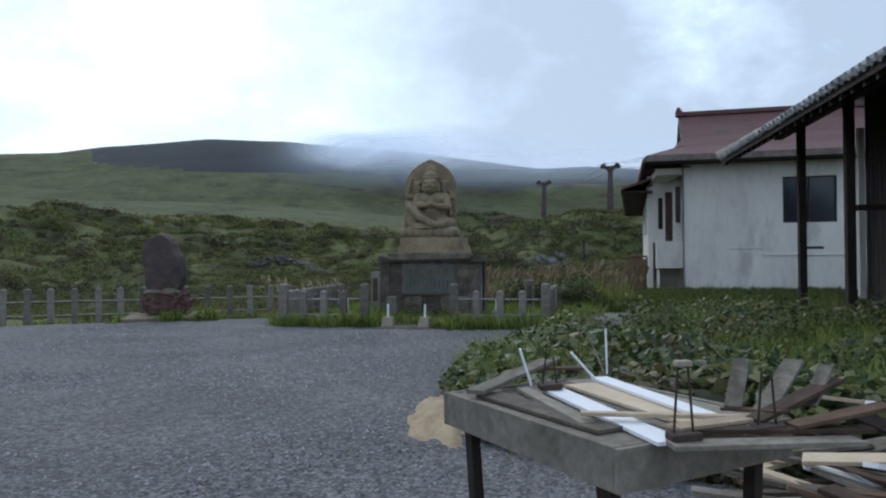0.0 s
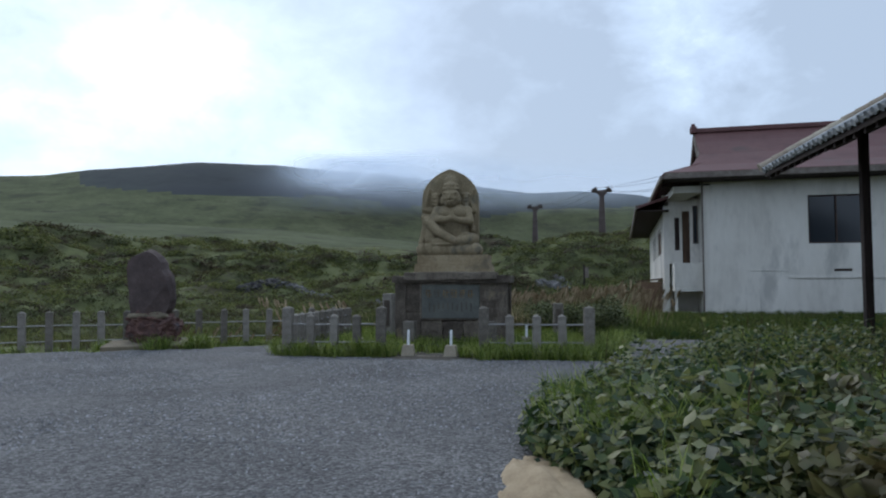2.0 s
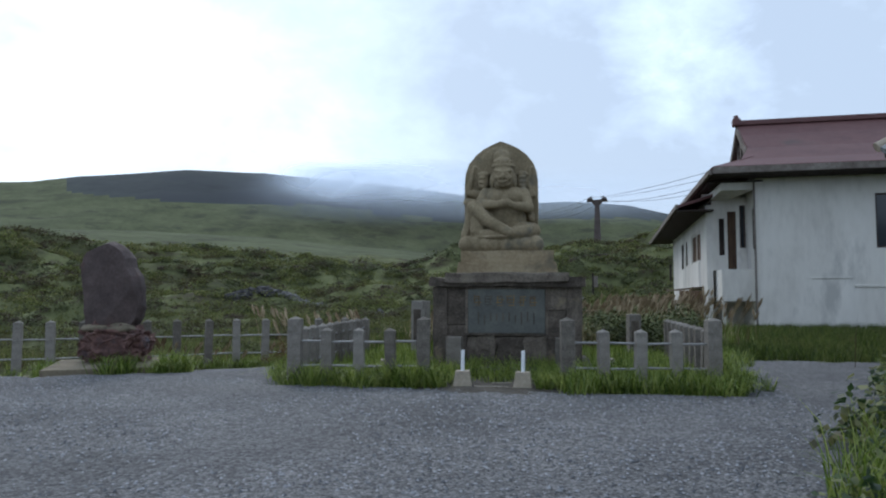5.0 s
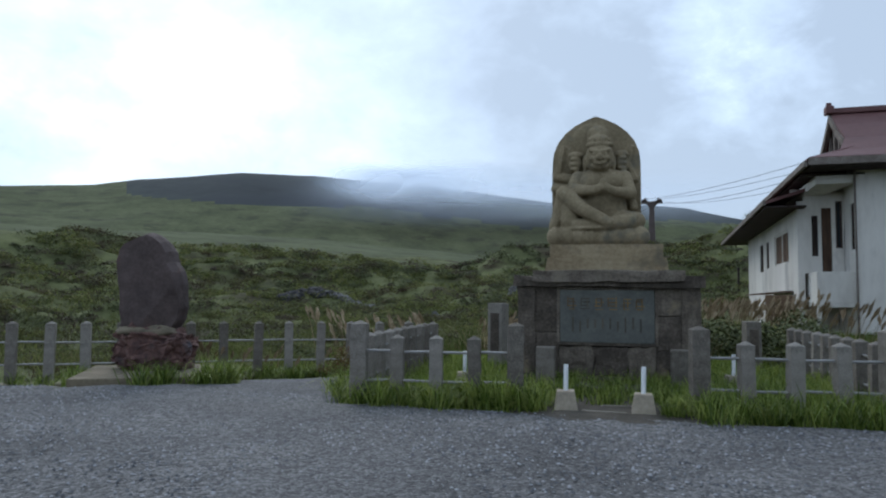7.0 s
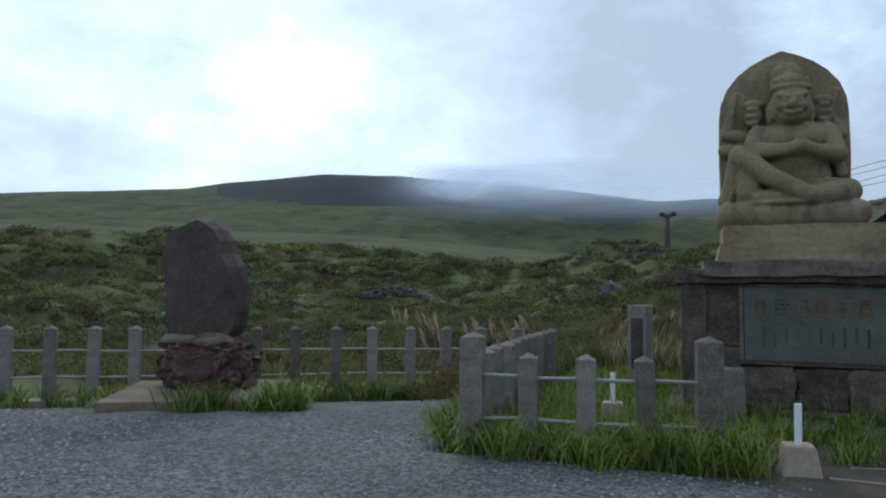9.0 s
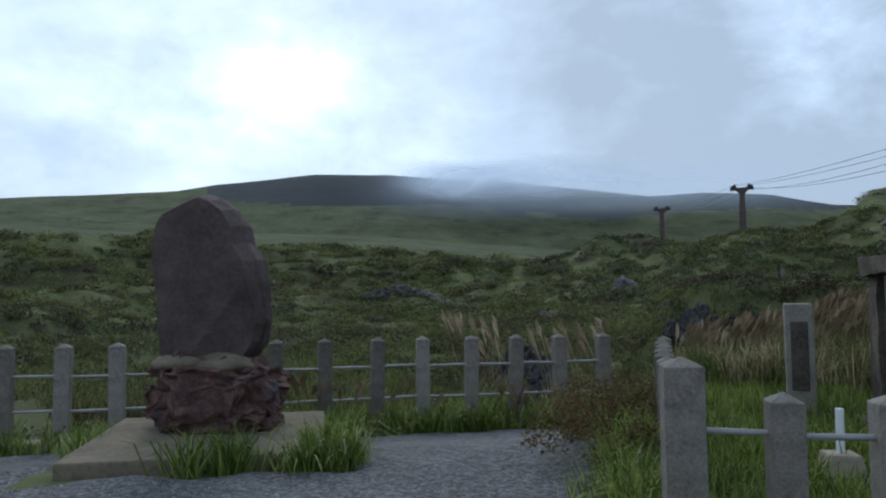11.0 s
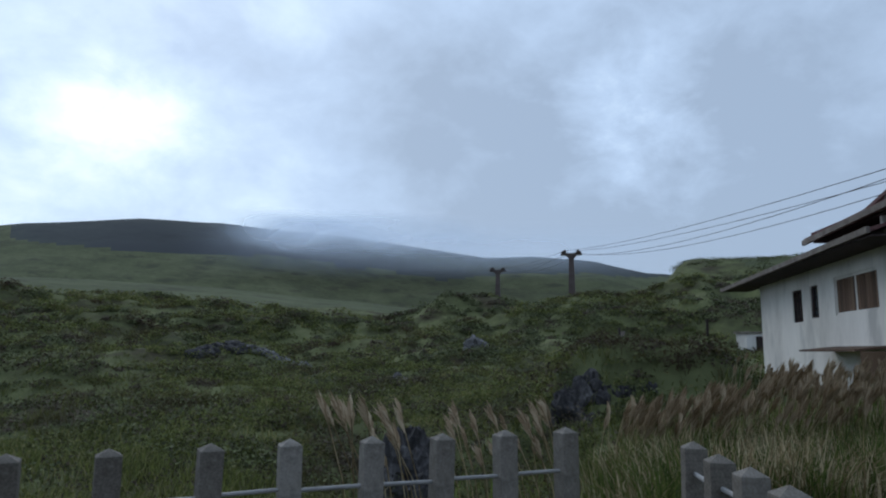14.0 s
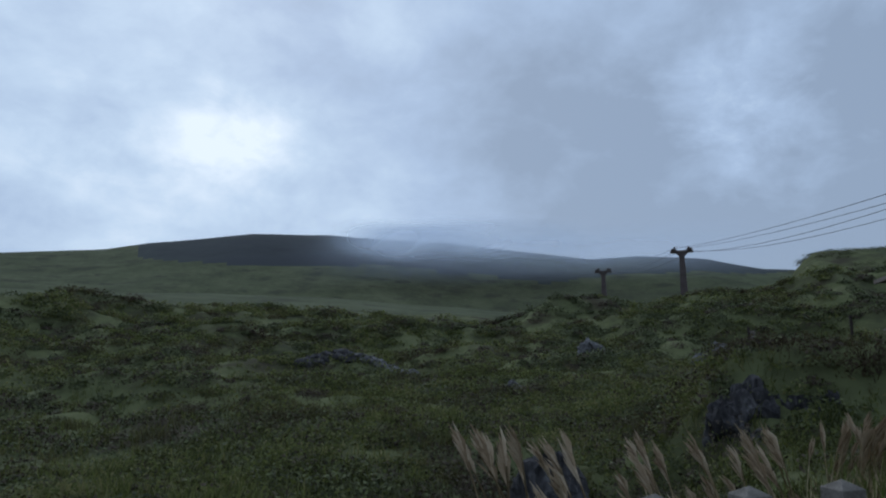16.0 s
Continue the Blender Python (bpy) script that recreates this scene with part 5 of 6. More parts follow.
def sand_heap():
    bm = bmesh.new()
    bmesh.ops.create_grid(bm, x_segments=30, y_segments=50, size=1.0)
    for v in bm.verts:
        d = math.hypot(v.co.x, v.co.y) + 0.25 * noise.noise(v.co * 2.5)
        h = max(0.0, 1 - d)
        v.co = Vector((v.co.x * 0.36, v.co.y * 1.15, -0.03 + 0.17 * h ** 0.6 + 0.02 * noise.noise(v.co * 9)))
    ob = part("sand_heap", bm, M_SANDBAG, None, smooth=True)
    ob.matrix_basis = pose(2.38, 10.65, 0.0, 0, 0, 10)
    tagged(ob, "low heap of tan sand at the edge of the weeds", "sand heap")


sand_heap()


def far_hut(x, y):
    z = ground_at(x, y)
    e = tagged(empty("hut", x, y, z, 10), "small white hut with a flat grey roof on the moor", "hut")
    part("wall", boxed(-0.9, 0.9, -0.8, 0.8, -0.5, 1.5), M_WALL, e)
    part("roof", boxed(-1.05, 1.05, -0.95, 0.95, 1.5, 1.64, 0.02), M_FASCIA, e)
    part("door", boxed(-0.1, 0.6, -0.84, -0.8, 0.0, 1.25), M_DARKWOOD, e, "dark door")


far_hut(16.3, 78.2)
for x, y, l, rz in ((-0.02, 19.45, 0.5, -12), (0.3, 19.95, 0.7, 8)):
    s = part("stick", rod(bmesh.new(), (-l / 2, 0, 0), (l / 2, 0, 0.01), 0.012, 0.006), M_OLDWOOD)
    s.matrix_basis = pose(x, y, 0.03, 0, 0, rz)
    tagged(s, "bare fallen stick on the ground", "stick")


# ---- plants ----
def blades(name, x, y, z, h, w, lean, mat, label, bend=0.6, cat="grass"):
    n = len(x)
    a = rng.uniform(0, 2 * np.pi, n)
    b = rng.uniform(0, 2 * np.pi, n)
    dx, dy = np.cos(a) * w / 2, np.sin(a) * w / 2
    lx, ly = np.cos(b) * lean * h, np.sin(b) * lean * h
    v = np.zeros((n, 5, 3))
    v[:, 0] = np.stack([x - dx, y - dy, z], -1)
    v[:, 1] = np.stack([x + dx, y + dy, z], -1)
    v[:, 2] = np.stack([x - dx * 0.8 + lx * 0.35, y - dy * 0.8 + ly * 0.35, z + h * 0.6], -1)
    v[:, 3] = np.stack([x + dx * 0.8 + lx * 0.35, y + dy * 0.8 + ly * 0.35, z + h * 0.6], -1)
    v[:, 4] = np.stack([x + lx, y + ly, z + h * (1 - bend * lean * lean)], -1)
    o = np.arange(n)[:, None] * 5
    f = np.concatenate([o + [0, 1, 3], o + [0, 3, 2], o + [2, 3, 4]], 1).reshape(-1, 3)
    ob = mesh_np(name, v.reshape(-1, 3), f, mat)
    return tagged(ob, label, cat, kind="stuff")


def tufts(cx, cy, spread, per, h0, h1):
    """Blade positions gathered in tufts."""
    n = len(cx)
    r = np.abs(rng.normal(0, spread, (n, per)))
    a = rng.uniform(0, 2 * np.pi, (n, per))
    hs = rng.uniform(h0, h1, n)[:, None] * rng.uniform(0.55, 1.1, (n, per))
    return (cx[:, None] + r * np.cos(a)).ravel(), (cy[:, None] + r * np.sin(a)).ravel(), hs.ravel()


def along(pts, step, width):
    xs, ys = [], []
    for (x0, y0), (x1, y1) in zip(pts, pts[1:]):
        n = max(1, int(math.hypot(x1 - x0, y1 - y0) / step))
        k = (np.arange(n) + rng.random(n)) / n
        xs.append(x0 + (x1 - x0) * k + rng.normal(0, width, n))
        ys.append(y0 + (y1 - y0) * k + rng.normal(0, width, n))
    return np.concatenate(xs), np.concatenate(ys)


def verge_grass():
    cx, cy = [], []
    for pts, step, w in (([(-3.12, 19.52), (-0.75, 19.6)], 0.035, 0.13), ([(0.75, 19.55), (3.5, 19.45)], 0.035, 0.18), ([(-3.25, 19.6), (-3.35, 22.5)], 0.05, 0.1), ([(3.4, 19.6), (3.7, 22.5), (4.3, 24.8)], 0.06, 0.22)):
        a, b = along(pts, step, w)
        cx.append(a)
        cy.append(b)
    n = 30000
    ex, ey = rng.uniform(-15, -3.4, n), rng.uniform(17, 26, n)
    f, o, g = past_fence(ex, ey), off_plinth(ex, ey), in_yard(ex, ey)
    ok = (g < -0.05) & (o > 0.02) & (f < 0.3) & (rng.random(n) < np.where(o < 0.6, 0.3, np.where(ex < -9, 0.06, 0.2)))
    # taller clumps at the plinth's corners, gaps between
    ok &= (o > 0.6) | (vnoise(ex / 0.7, ey / 0.7, 51) > 0.54)
    cx.append(ex[ok])
    cy.append(ey[ok])
    x, y, h = tufts(np.concatenate(cx), np.concatenate(cy), 0.09, 34, 0.26, 0.54)
    ok = (np.abs(x) > 0.62) | (y < 19.0) | (y > 20.5)
    x, y, h = x[ok], y[ok], h[ok]
    blades("verge_grass", x, y, drop(x, y) - 0.03, h, 0.013, rng.uniform(0.25, 1.15, len(x)), M_GRASS, "long bright green grass tufts along the fence")
    # inside the enclosure and before the house
    n = 2600
    ex, ey = rng.uniform(-2.9, 3.1, n), rng.uniform(20.0, 27.0, n)
    ok = ~((np.abs(ex - PX) < 1.5) & (ey > 21.9) & (ey < 24.0)) & ~((np.abs(ex) < 0.7) & (ey < 21.6) & (rng.random(n) < 0.6))
    x, y, h = tufts(ex[ok], ey[ok], 0.1, 26, 0.15, 0.42)
    blades("enclosure_grass", x, y, np.full(len(x), -0.03), h, 0.013, rng.uniform(0.1, 0.9, len(x)), M_GRASS, "rank green grass round the monument")
    n = 2800
    ex, ey = rng.uniform(3.6, 20, n), rng.uniform(24.6, 39.0, n)
    x, y, h = tufts(ex, ey, 0.18, 22, 0.12, 0.42)
    blades("field_grass", x, y, terrain(x, y), h, 0.02, rng.uniform(0.1, 0.8, len(x)), M_FIELD, "low mixed green grass before the white house")


verge_grass()


def meadow():
    # clumps close behind the fence, thinning with distance
    n = 5200
    az = np.radians(rng.uniform(-62, 38, n))
    r = 4.0 + 46 * rng.random(n) ** 1.25
    cx, cy = HX + r * np.sin(az), HY + r * np.cos(az)
    behind = np.where(cx < -3.4, past_fence(cx, cy) > 0.15, cy > 26.0)
    behind &= ~((cx > 7) & (cy > 37))
    cx, cy, r = cx[behind], cy[behind], r[behind]
    x, y, h = tufts(cx, cy, 0.2, 22, 0.22, 0.5)
    blades("meadow_grass", x, y, terrain(x, y) - 0.03, h, 0.022, rng.uniform(0.2, 1.0, len(x)), M_MEADOW, "tussocky moor grass behind the fence")


meadow()


def leaf_cloud(name, cx, cy, cz, rad, per, size, mat, label, cat="shrub", flat=0.6):
    """Leaves scattered in flattened mounds, denser at the surface."""
    n = len(cx)
    d = rng.normal(0, 1, (n, per, 3))
    d /= np.linalg.norm(d, axis=-1, keepdims=True)
    d[..., 2] = np.abs(d[..., 2])
    rr = rng.uniform(0.55, 1.05, (n, per, 1)) * np.asarray(rad).reshape(-1, 1, 1)
    c = np.stack([cx, cy, cz], -1)[:, None] + d * rr * np.array([1, 1, flat])
    c = c.reshape(-1, 3)
    m = len(c)
    nrm = d.reshape(-1, 3) * 0.7 + rng.normal(0, 0.55, (m, 3)) + np.array([0, 0, 0.5])
    nrm /= np.linalg.norm(nrm, axis=1, keepdims=True)
    t = np.cross(nrm, rng.normal(0, 1, (m, 3)))
    t /= np.linalg.norm(t, axis=1, keepdims=True)
    b = np.cross(nrm, t)
    s = (np.repeat(np.broadcast_to(size, n), per) * rng.uniform(0.55, 1.25, m))[:, None]
    v = np.stack([c - t * s * 0.9, c + b * s * 0.55 - nrm * s * 0.08, c + t * s, c - b * s * 0.55 - nrm * s * 0.08], 1)
    o = np.arange(m)[:, None] * 4
    f = np.concatenate([o + [0, 1, 2], o + [0, 2, 3]], 1).reshape(-1, 3)
    ob = mesh_np(name, v.reshape(-1, 3), f, mat)
    return tagged(ob, label, cat, kind="stuff")


def weeds():
    n = 300
    y = rng.uniform(9.0, 21.5, n)
    e = bush_edge(y)
    x = e + 0.25 + (11.0 - e) * rng.random(n) ** 1.5
    h = np.clip(0.25 + (x - e) * 0.3, 0.2, 0.55) * rng.uniform(0.55, 1.1, n) * (0.35 + 1.5 * vnoise(x / 0.9, y / 0.9, 81))
    leaf_cloud("broadleaf_weeds", x, y, np.full(n, -0.05) + h * 0.15, h, 290, rng.uniform(0.03, 0.065, n), M_LEAF, "dense broadleaf weeds with rounded green leaves", "weeds", 0.95)
    n = 160
    y = rng.uniform(9.0, 13.0, n)
    e = bush_edge(y)
    x = e + 0.15 + 2.6 * rng.random(n)
    h = np.clip(0.25 + (x - e) * 0.3, 0.2, 0.6)
    leaf_cloud("bramble_leaves", x, y, h * 0.2, h, 150, rng.uniform(0.05, 0.095, n), M_LEAF, "large-leaved brambles at the edge of the gravel", "weeds", 1.0)
    # grass among the weeds
    cx = rng.uniform(2.3, 10, 800)
    cy = rng.uniform(9.3, 22.5, 800)
    ok = cx > bush_edge(cy) + 0.1
    x, y, hh = tufts(cx[ok], cy[ok], 0.1, 30, 0.35, 0.75)
    blades("weed_grass", x, y, np.zeros(len(x)), hh, 0.013, rng.uniform(0.2, 0.9, len(x)), M_GRASS, "long grass blades among the weeds")
    cx = np.array([2.9, 3.2, 3.05, 3.4, 3.6, 2.75, 3.9])
    cy = np.array([11.2, 11.5, 11.9, 11.1, 11.7, 12.4, 11.3])
    x, y, hh = tufts(cx, cy, 0.15, 260, 0.55, 0.9)
    blades("grass_clump", x, y, np.zeros(len(x)), hh, 0.015, rng.uniform(0.3, 1.0, len(x)), M_GRASS, "arching clump of bright green grass")


def stalks():
    """Bare and seeding stalks that stand out of the weeds."""
    n = 70
    y = rng.uniform(9.5, 24, n)
    x = bush_edge(np.minimum(y, 21)) + 0.3 + 5 * rng.random(n)
    h = rng.uniform(0.6, 1.25, n)
    blades("weed_stalks", x, y, np.zeros(n), h, 0.012, rng.uniform(0.05, 0.3, n), M_BOARD, "bare brown seed stalks above the weeds", cat="weeds")


weeds()
stalks()


def shrubs():
    # heather and low scrub over the moor
    n = 2400
    az = np.radians(rng.uniform(-60, 22, n))
    r = 6 + 85 * rng.random(n) ** 1.15
    cx, cy = HX + r * np.sin(az), HY + r * np.cos(az)
    ok = np.where(cx < -3.4, past_fence(cx, cy) > 0.9, cy > 27.5) & (vnoise(cx / 6, cy / 6, 21) > 0.4) & ~((cx > 4) & (cy > 33) & (cy < 62))
    cx, cy = cx[ok], cy[ok]
    rad = rng.uniform(0.3, 0.75, len(cx)) * (0.7 + 0.012 * np.hypot(cx - HX, cy - HY))
    leaf_cloud("heather_scrub", cx, cy, terrain(cx, cy) - 0.12, rad, 120, 0.026 + 0.0016 * np.hypot(cx - HX, cy - HY), M_LEAFDK, "low dark heather scrub on the moor", "scrub", 0.6)
    brown = rng.random(len(cx)) < np.where(np.hypot(cx - HX, cy - HY) < 32, 0.85, 0.45)
    bx, by = cx[brown] + rng.normal(0, 1.2, brown.sum()), cy[brown] + rng.normal(0, 1.2, brown.sum())
    keep = np.where(bx < -3.4, past_fence(bx, by) > 0.8, by > 27.5) & ~((bx > 4) & (by > 33) & (by < 62))
    bx, by, br = bx[keep], by[keep], rad[brown][keep]
    leaf_cloud("brown_scrub", bx, by, terrain(bx, by) - 0.12, br, 110, 0.026 + 0.0016 * np.hypot(bx - HX, by - HY), M_LEAFBR, "low brown-tinged scrub on the moor", "scrub", 0.6)
    for name, mat, n, th, label in (("green_tussocks", M_MEADOW, 5600, 0.3, "rounded green grass tussocks over the moor"), ("dark_tussocks", M_LEAFDK, 1400, 0.5, "dark rush tussocks over the moor"), ("brown_tussocks", M_LEAFBR, 900, 0.52, "brown heather tussocks over the moor")):
        az = np.radians(rng.uniform(-62, 34, n))
        r = 12 + 100 * rng.random(n) ** 1.1
        cx, cy = HX + r * np.sin(az), HY + r * np.cos(az)
        ok = (vnoise(cx / 9, cy / 9, 70 + n) > th) & np.where(cx < -3.4, past_fence(cx, cy) > 2.5, cy > 31) & ~((cx > 5) & (cy < 64))
        cx, cy, r = cx[ok], cy[ok], r[ok]
        rad = rng.uniform(0.45, 1.15, len(cx)) * (0.7 + 0.01 * r)
        leaf_cloud(name, cx, cy, terrain(cx, cy) - 0.14, rad, 110, 0.026 + 0.0016 * r, mat, label, "tussocks", 0.6)
    n = 420
    az, r = np.radians(rng.uniform(-58, 6, n)), 5.5 + 34 * rng.random(n)
    cx, cy = HX + r * np.sin(az), HY + r * np.cos(az)
    ok = (vnoise(cx / 3.5, cy / 3.5, 97) > 0.5) & np.where(cx < -3.4, past_fence(cx, cy) > 0.8, cy > 28)
    cx, cy, r = cx[ok], cy[ok], r[ok]
    leaf_cloud("heather_patch", cx, cy, terrain(cx, cy) - 0.12, rng.uniform(0.35, 0.8, len(cx)), 260, 0.018 + 0.001 * r, M_LEAFBR, "brown heather patches behind the fence", "heather", 0.6)
    # rough dark humps on the ridge beyond the outcrop
    n = 420
    az, r = np.radians(rng.uniform(-9, 22, n)), rng.uniform(46, 78, n)
    cx, cy = HX + r * np.sin(az), HY + r * np.cos(az)
    ok = vnoise(cx / 4, cy / 4, 91) > 0.5
    ok &= ~((cx > 5) & (cy < 66))
    cx, cy = cx[ok], cy[ok]
    leaf_cloud("ridge_scrub", cx, cy, terrain(cx, cy) - 0.2, rng.uniform(0.7, 1.5, len(cx)), 220, 0.09, M_LEAFDK, "dark scrubby humps along the ridge", "scrub", 0.5)
    n = 500
    az, r = np.radians(rng.uniform(11, 32, n)), rng.uniform(95, 165, n)
    cx, cy = HX + r * np.sin(az), HY + r * np.cos(az)
    ok = vnoise(cx / 9, cy / 9, 93) > 0.42
    cx, cy = cx[ok], cy[ok]
    leaf_cloud("hill_scrub", cx, cy, terrain(cx, cy) - 0.3, rng.uniform(1.0, 2.4, len(cx)), 150, 0.15, M_LEAFDK, "dark scrub over the steep hill behind the house", "scrub", 0.4)
    n = 70
    cx, cy = rng.uniform(-4.0, -3.2, n), rng.uniform(20.9, 23.6, n)
    leaf_cloud("reddish_shrub", cx, cy, rng.uniform(-0.15, 0.35, n), rng.uniform(0.12, 0.34, n), 150, 0.02, M_LEAFRED, "reddish-brown leafy shrub against the fence", "shrub", 1.1)
    n = 60
    cx, cy = rng.uniform(1.8, 4.4, n), rng.uniform(25.0, 27.5, n)
    leaf_cloud("dark_bush", cx, cy, rng.uniform(0.0, 0.7, n), rng.uniform(0.25, 0.5, n), 120, 0.05, M_LEAFDK, "dark bushes behind the monument enclosure", "bush", 1.0)
    n = 90
    cx, cy = rng.uniform(6, 20, n), rng.uniform(36.5, 38.4, n)
    leaf_cloud("wall_foot_weeds", cx, cy, rng.uniform(-0.25, -0.05, n), rng.uniform(0.15, 0.35, n), 80, 0.06, M_LEAF, "green weeds along the foot of the house wall", "weeds", 0.9)


shrubs()


def pampas(name, cx, cy, h, label, way=-0.3, thick=1.0):
    """Stems, drooping leaves and feathery seed heads."""
    n = len(cx)
    cz = terrain(cx, cy) - 0.05
    b = rng.normal(way, 0.6, n)
    lean = rng.uniform(0.08, 0.4, n) * h
    tx, ty = cx + np.cos(b) * lean, cy + np.sin(b) * lean
    tz = cz + h
    sv, sf, pv, pf = [], [], [], []
    w = 0.006
    for i in range(n):
        o = len(sv)
        mx, my, mz = cx[i] * 0.6 + tx[i] * 0.4, cy[i] * 0.6 + ty[i] * 0.4, cz[i] + h[i] * 0.62
        for px, py, pz in ((cx[i], cy[i], cz[i]), (mx, my, mz), (tx[i], ty[i], tz[i])):
            sv += [(px - w, py, pz), (px + w, py, pz), (px, py + w, pz)]
        for k in (0, 3):
            for a, c in ((0, 1), (1, 2), (2, 0)):
                sf.append((o + k + a, o + k + c, o + k + 3 + c))
                sf.append((o + k + a, o + k + 3 + c, o + k + 3 + a))
        # seed head: narrow strands fanning from the stem's end
        hx, hy = math.cos(b[i]), math.sin(b[i])
        L = rng.uniform(0.17, 0.3) * thick
        for s in range(int(20 * thick)):
            f = rng.uniform(0.0, 0.45)
            sx, sy, sz = mx + (tx[i] - mx) * (0.72 + f * 0.6), my + (ty[i] - my) * (0.72 + f * 0.6), mz + (tz[i] - mz) * (0.72 + f * 0.6)
            jx, jy = rng.normal(0, 0.014), rng.normal(0, 0.014)
            o = len(pv)
            pw = 0.009 * thick
            ex, ey, ez = sx + hx * L * 0.45 + jx, sy + hy * L * 0.45 + jy, sz + L * rng.uniform(0.5, 0.9)
            qx, qy, qz = (sx + ex) / 2 + jx * 0.6, (sy + ey) / 2 + jy * 0.6, (sz + ez) / 2 + 0.025
            pv += [(sx, sy, sz), (qx - pw, qy, qz), (qx + pw, qy + pw, qz), (ex, ey, ez)]
            pf += [(o, o + 1, o + 2), (o + 1, o + 3, o + 2)]
    a = tagged(mesh_np(name + "_stems", sv, sf, M_DRY), label, "pampas grass", kind="stuff")
    c = tagged(mesh_np(name + "_plumes", pv, pf, M_PLUME), "feathery pale tan seed heads of pampas grass", "pampas grass", kind="stuff")
    per = 8
    bx = (cx[:, None] + rng.normal(0, 0.1, (n, per))).ravel()
    by = (cy[:, None] + rng.normal(0, 0.1, (n, per))).ravel()
    bh = (h[:, None] * rng.uniform(0.4, 0.8, (n, per))).ravel()
    dry = rng.random(n * per) < 0.16
    bz = terrain(bx, by) - 0.05
    ln = rng.uniform(0.15, 0.7, n * per)
    blades(name + "_leaves", bx[~dry], by[~dry], bz[~dry], bh[~dry], 0.014, ln[~dry], M_GRASS, "green arching blades of pampas grass", cat="pampas grass")
    blades(name + "_dry_leaves", bx[dry], by[dry], bz[dry], bh[dry], 0.012, ln[dry], M_DRY, "dry tan blades of pampas grass", cat="pampas grass")


def corner_grass():
    for name, n, mat, label in (("tall_grass", 620, M_FIELD, "tall green grass behind the monument"), ("dry_tall_grass", 400, M_DRY, "dry tan grass among the tall green")):
        cx, cy = rng.uniform(-3.3, 2.2, n), 25.4 + 3.8 * rng.random(n)
        x, y, h = tufts(cx, cy, 0.16, 24, 0.45, 0.95)
        blades(name, x, y, terrain(x, y) - 0.03, h, 0.015, rng.uniform(0.1, 0.7, len(x)), mat, label)


corner_grass()


def pampas_stands():
    n = 34
    x = -5.7 + 2.1 * rng.random(n) ** 1.4
    pampas("near_pampas", x, rng.uniform(25.2, 27.2, n) + 0.35 * (x + 4.5), rng.uniform(1.05, 1.6, n), "tall dry pampas stems by the back fence", 2.7, 1.05)
    n = 640
    x = rng.uniform(-3.0, 6.2, n)
    pampas("pampas_field", x, 28.0 + rng.random(n) * np.where(x < 0.9, 2.4, 9.0), rng.uniform(0.75, 1.25, n) * np.where(x < 2.5, 0.85, 1.0), "field of dry pampas stems behind the monument", 0.2, 1.15)
    n = 40
    x = rng.uniform(-8.5, -4.5, n)
    pampas("fence_pampas", x, 24.2 + 0.597 * (x + 6) + rng.uniform(-0.2, 0.8, n), rng.uniform(0.45, 0.8, n), "thin dry grass stems at the fence foot")


pampas_stands()


def pebbles():
    n = 26000
    y = 6.0 + 14.0 * rng.random(n)
    x = rng.uniform(-9, 4, n)
    ok = in_yard(x, y) > 0.05
    x, y = x[ok], y[ok]
    n = len(x)
    s = rng.uniform(0.008, 0.02, n)[:, None]
    base = np.array([(1, 0, 0), (0, 1, 0), (-1, 0, 0), (0, -1, 0), (0, 0, 0.75)])
    v = np.stack([x, y, 0.012 + drop(x, y)], -1)[:, None] + base[None] * s[:, None] * rng.uniform(0.6, 1.4, (n, 5, 1))
    o = np.arange(n)[:, None] * 5
    f = np.concatenate([o + [0, 1, 4], o + [1, 2, 4], o + [2, 3, 4], o + [3, 0, 4]], 1).reshape(-1, 3)
    tagged(mesh_np("loose_stones", v.reshape(-1, 3), f, M_PEBBLE), "loose crushed stones on the gravel yard", "gravel", kind="stuff")


pebbles()


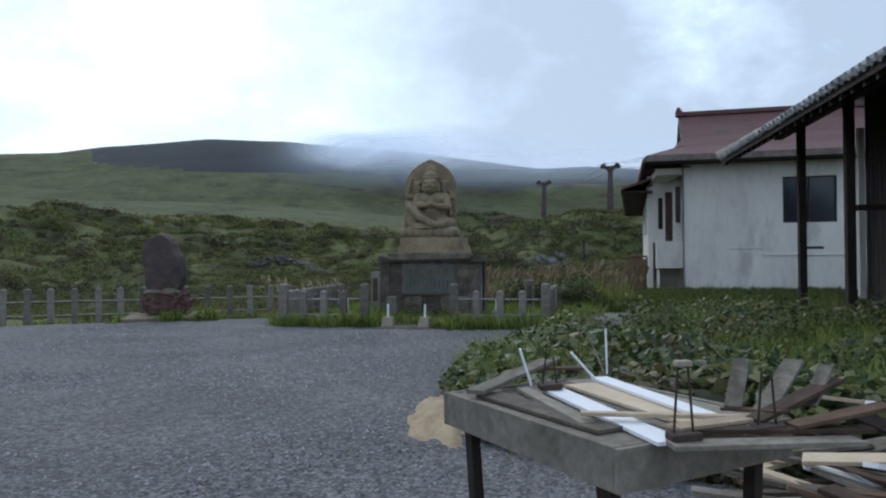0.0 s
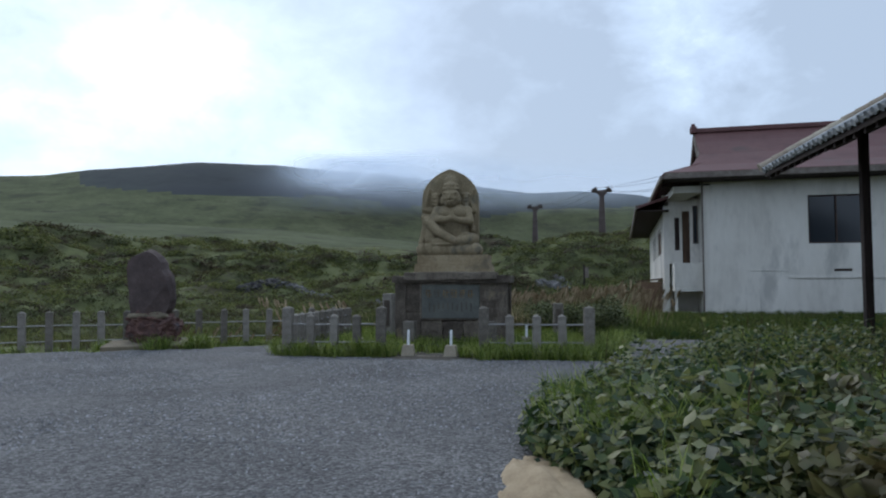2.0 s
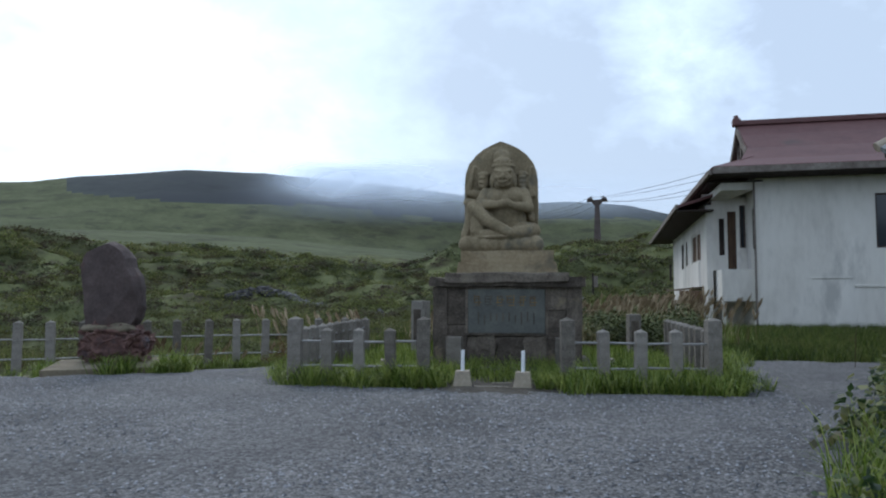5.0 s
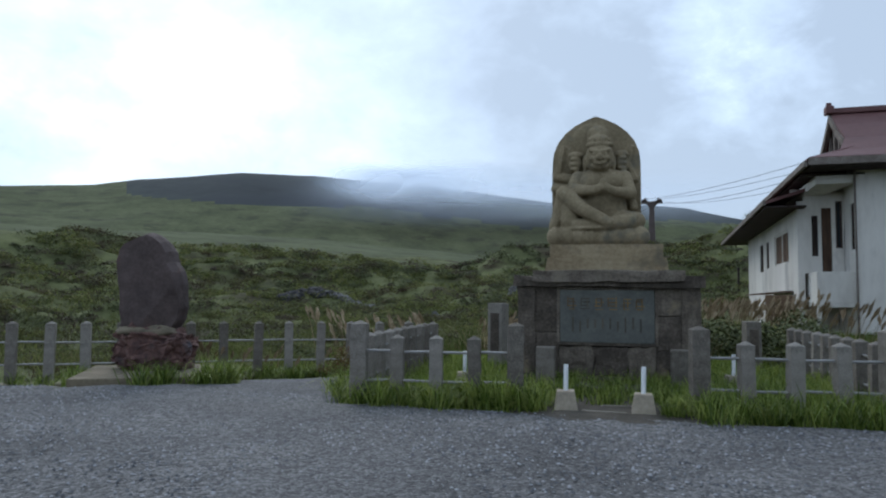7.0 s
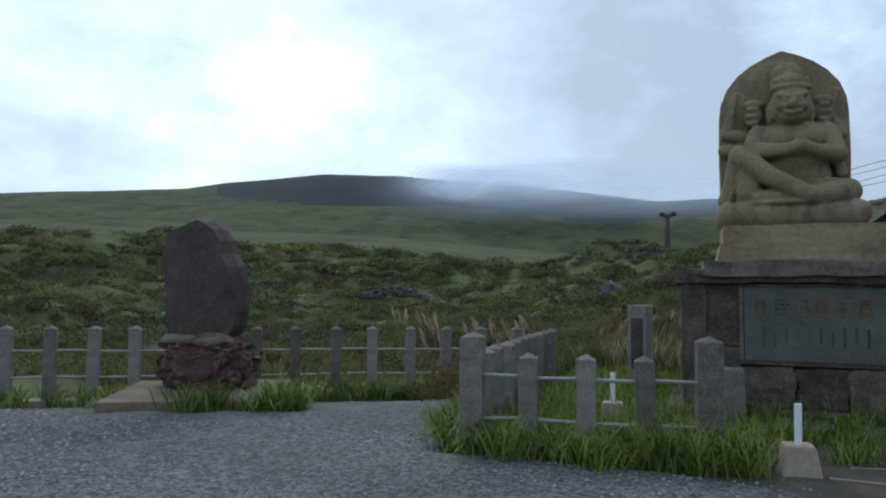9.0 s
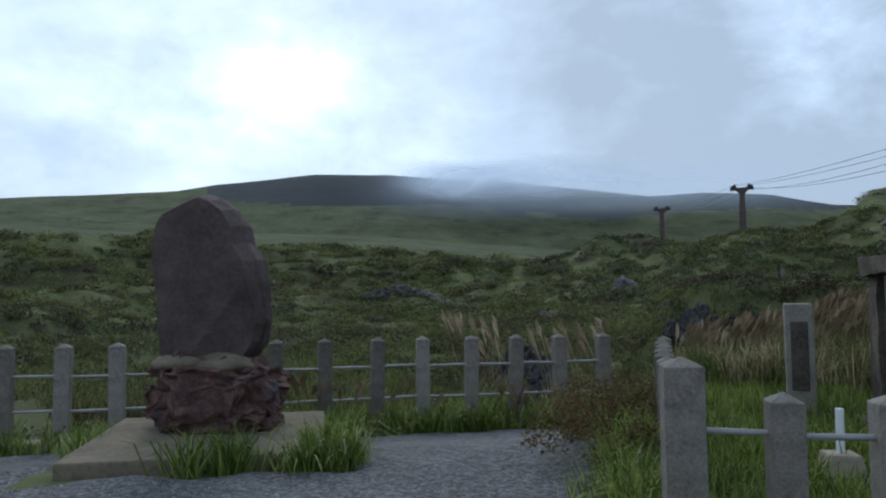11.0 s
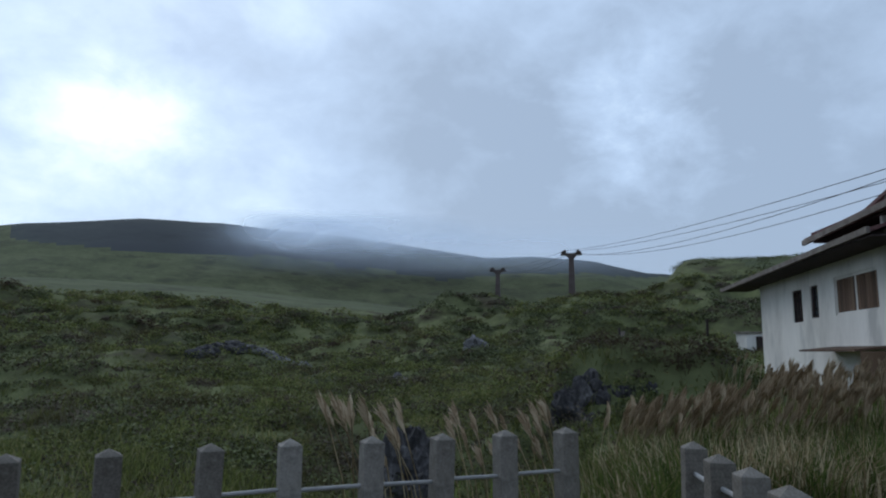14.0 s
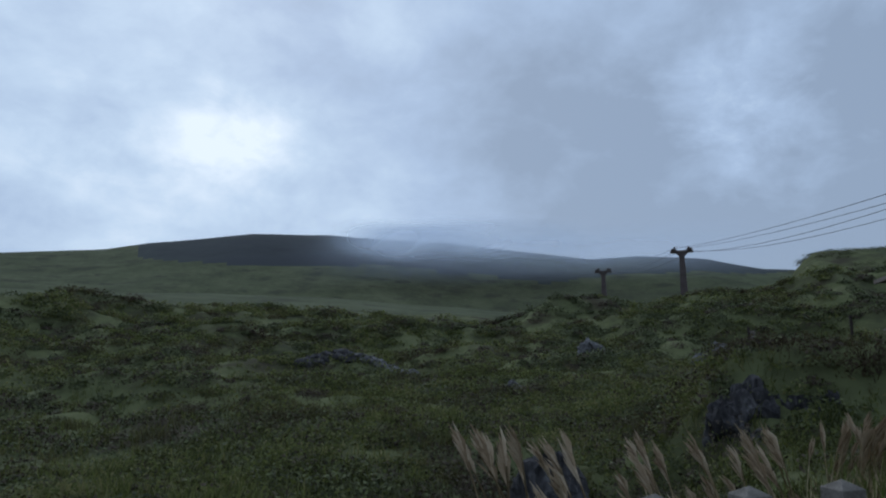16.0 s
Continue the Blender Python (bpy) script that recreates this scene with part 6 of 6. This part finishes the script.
# ---- low cloud and added haze on the hill ----
def mist_material(name, density, scale, low, high):
    m = bpy.data.materials.new(name)
    m.use_nodes = True
    nt = m.node_tree
    nt.nodes.clear()
    co = nt.nodes.new("ShaderNodeTexCoord")
    uv = nt.nodes.new("ShaderNodeSeparateXYZ")
    at = nt.nodes.new("ShaderNodeAttribute")
    at.attribute_name = "cover"
    no = nt.nodes.new("ShaderNodeTexNoise")
    no.inputs["Scale"].default_value = scale
    no.inputs["Detail"].default_value = 6.0
    nt.links.new(co.outputs["Object"], no.inputs["Vector"])
    mr = nt.nodes.new("ShaderNodeMapRange")
    mr.inputs["From Min"].default_value, mr.inputs["From Max"].default_value = low, high
    nt.links.new(no.outputs["Fac"], mr.inputs["Value"])
    a = nt.nodes.new("ShaderNodeMath")
    a.operation = "MULTIPLY"
    nt.links.new(mr.outputs[0], a.inputs[0])
    nt.links.new(at.outputs["Fac"], a.inputs[1])
    b = nt.nodes.new("ShaderNodeMath")
    b.operation = "MULTIPLY"
    b.inputs[1].default_value = density
    nt.links.new(a.outputs[0], b.inputs[0])
    di = nt.nodes.new("ShaderNodeBsdfDiffuse")
    di.inputs["Color"].default_value = (0.76, 0.82, 0.9, 1)
    tr = nt.nodes.new("ShaderNodeBsdfTransparent")
    mx = nt.nodes.new("ShaderNodeMixShader")
    nt.links.new(b.outputs[0], mx.inputs[0])
    nt.links.new(tr.outputs[0], mx.inputs[1])
    nt.links.new(di.outputs[0], mx.inputs[2])
    out = nt.nodes.new("ShaderNodeOutputMaterial")
    nt.links.new(mx.outputs[0], out.inputs["Surface"])
    return m


def mist_sheet(az0, az1, r0, e0, r1, e1, mat, wave):
    """A thin sheet, for cloud and for added haze, leaning over the slope, from distance r0 at slope e0 up to r1 at e1;
    cover fades to its edges.
    """
    na, nr = 60, 24
    k, j = np.meshgrid(np.linspace(0, 1, na), np.linspace(0, 1, nr))
    az = np.radians(az0 + (az1 - az0) * k)
    r = r0 + (r1 - r0) * j
    el = e0 + (e1 - e0) * j + wave * (vnoise(k * 6, j * 2, 41) - 0.5)
    v = np.stack([HX + r * np.sin(az), HY + r * np.cos(az), 1.5 + r * el], -1).reshape(-1, 3)
    i, q = np.meshgrid(np.arange(na - 1), np.arange(nr - 1))
    f = np.stack([q * na + i, q * na + i + 1, (q + 1) * na + i + 1, (q + 1) * na + i], -1).reshape(-1, 4)
    ob = mesh_np("mist", v, f, mat, True)
    c = smooth01((j - 0.08) / 0.55) * smooth01((1 - j) / 0.3) * smooth01(k / 0.3) * smooth01((1 - k) / 0.35)
    at = ob.data.attributes.new("cover", "FLOAT", "POINT")
    at.data.foreach_set("value", c.ravel().astype(np.float32))
    ob.visible_shadow = False
    return tagged(ob, "thin pale sheet of low cloud and added distance haze on the hill", "mist", kind="stuff")


M_MIST = mist_material("low_cloud", 0.75, 0.006, 0.28, 0.6)
M_HAZE = mist_material("thin_haze", 0.34, 0.004, 0.1, 0.5)
mist_sheet(-24, 1, 370, 0.128, 500, 0.2, M_MIST, 0.014)
mist_sheet(-22, 4, 350, 0.118, 480, 0.19, M_MIST, 0.02)
# wide faint sheet added to imitate aerial haze before the far hills
mist_sheet(-27, 19, 345, 0.09, 480, 0.185, M_HAZE, 0.01)
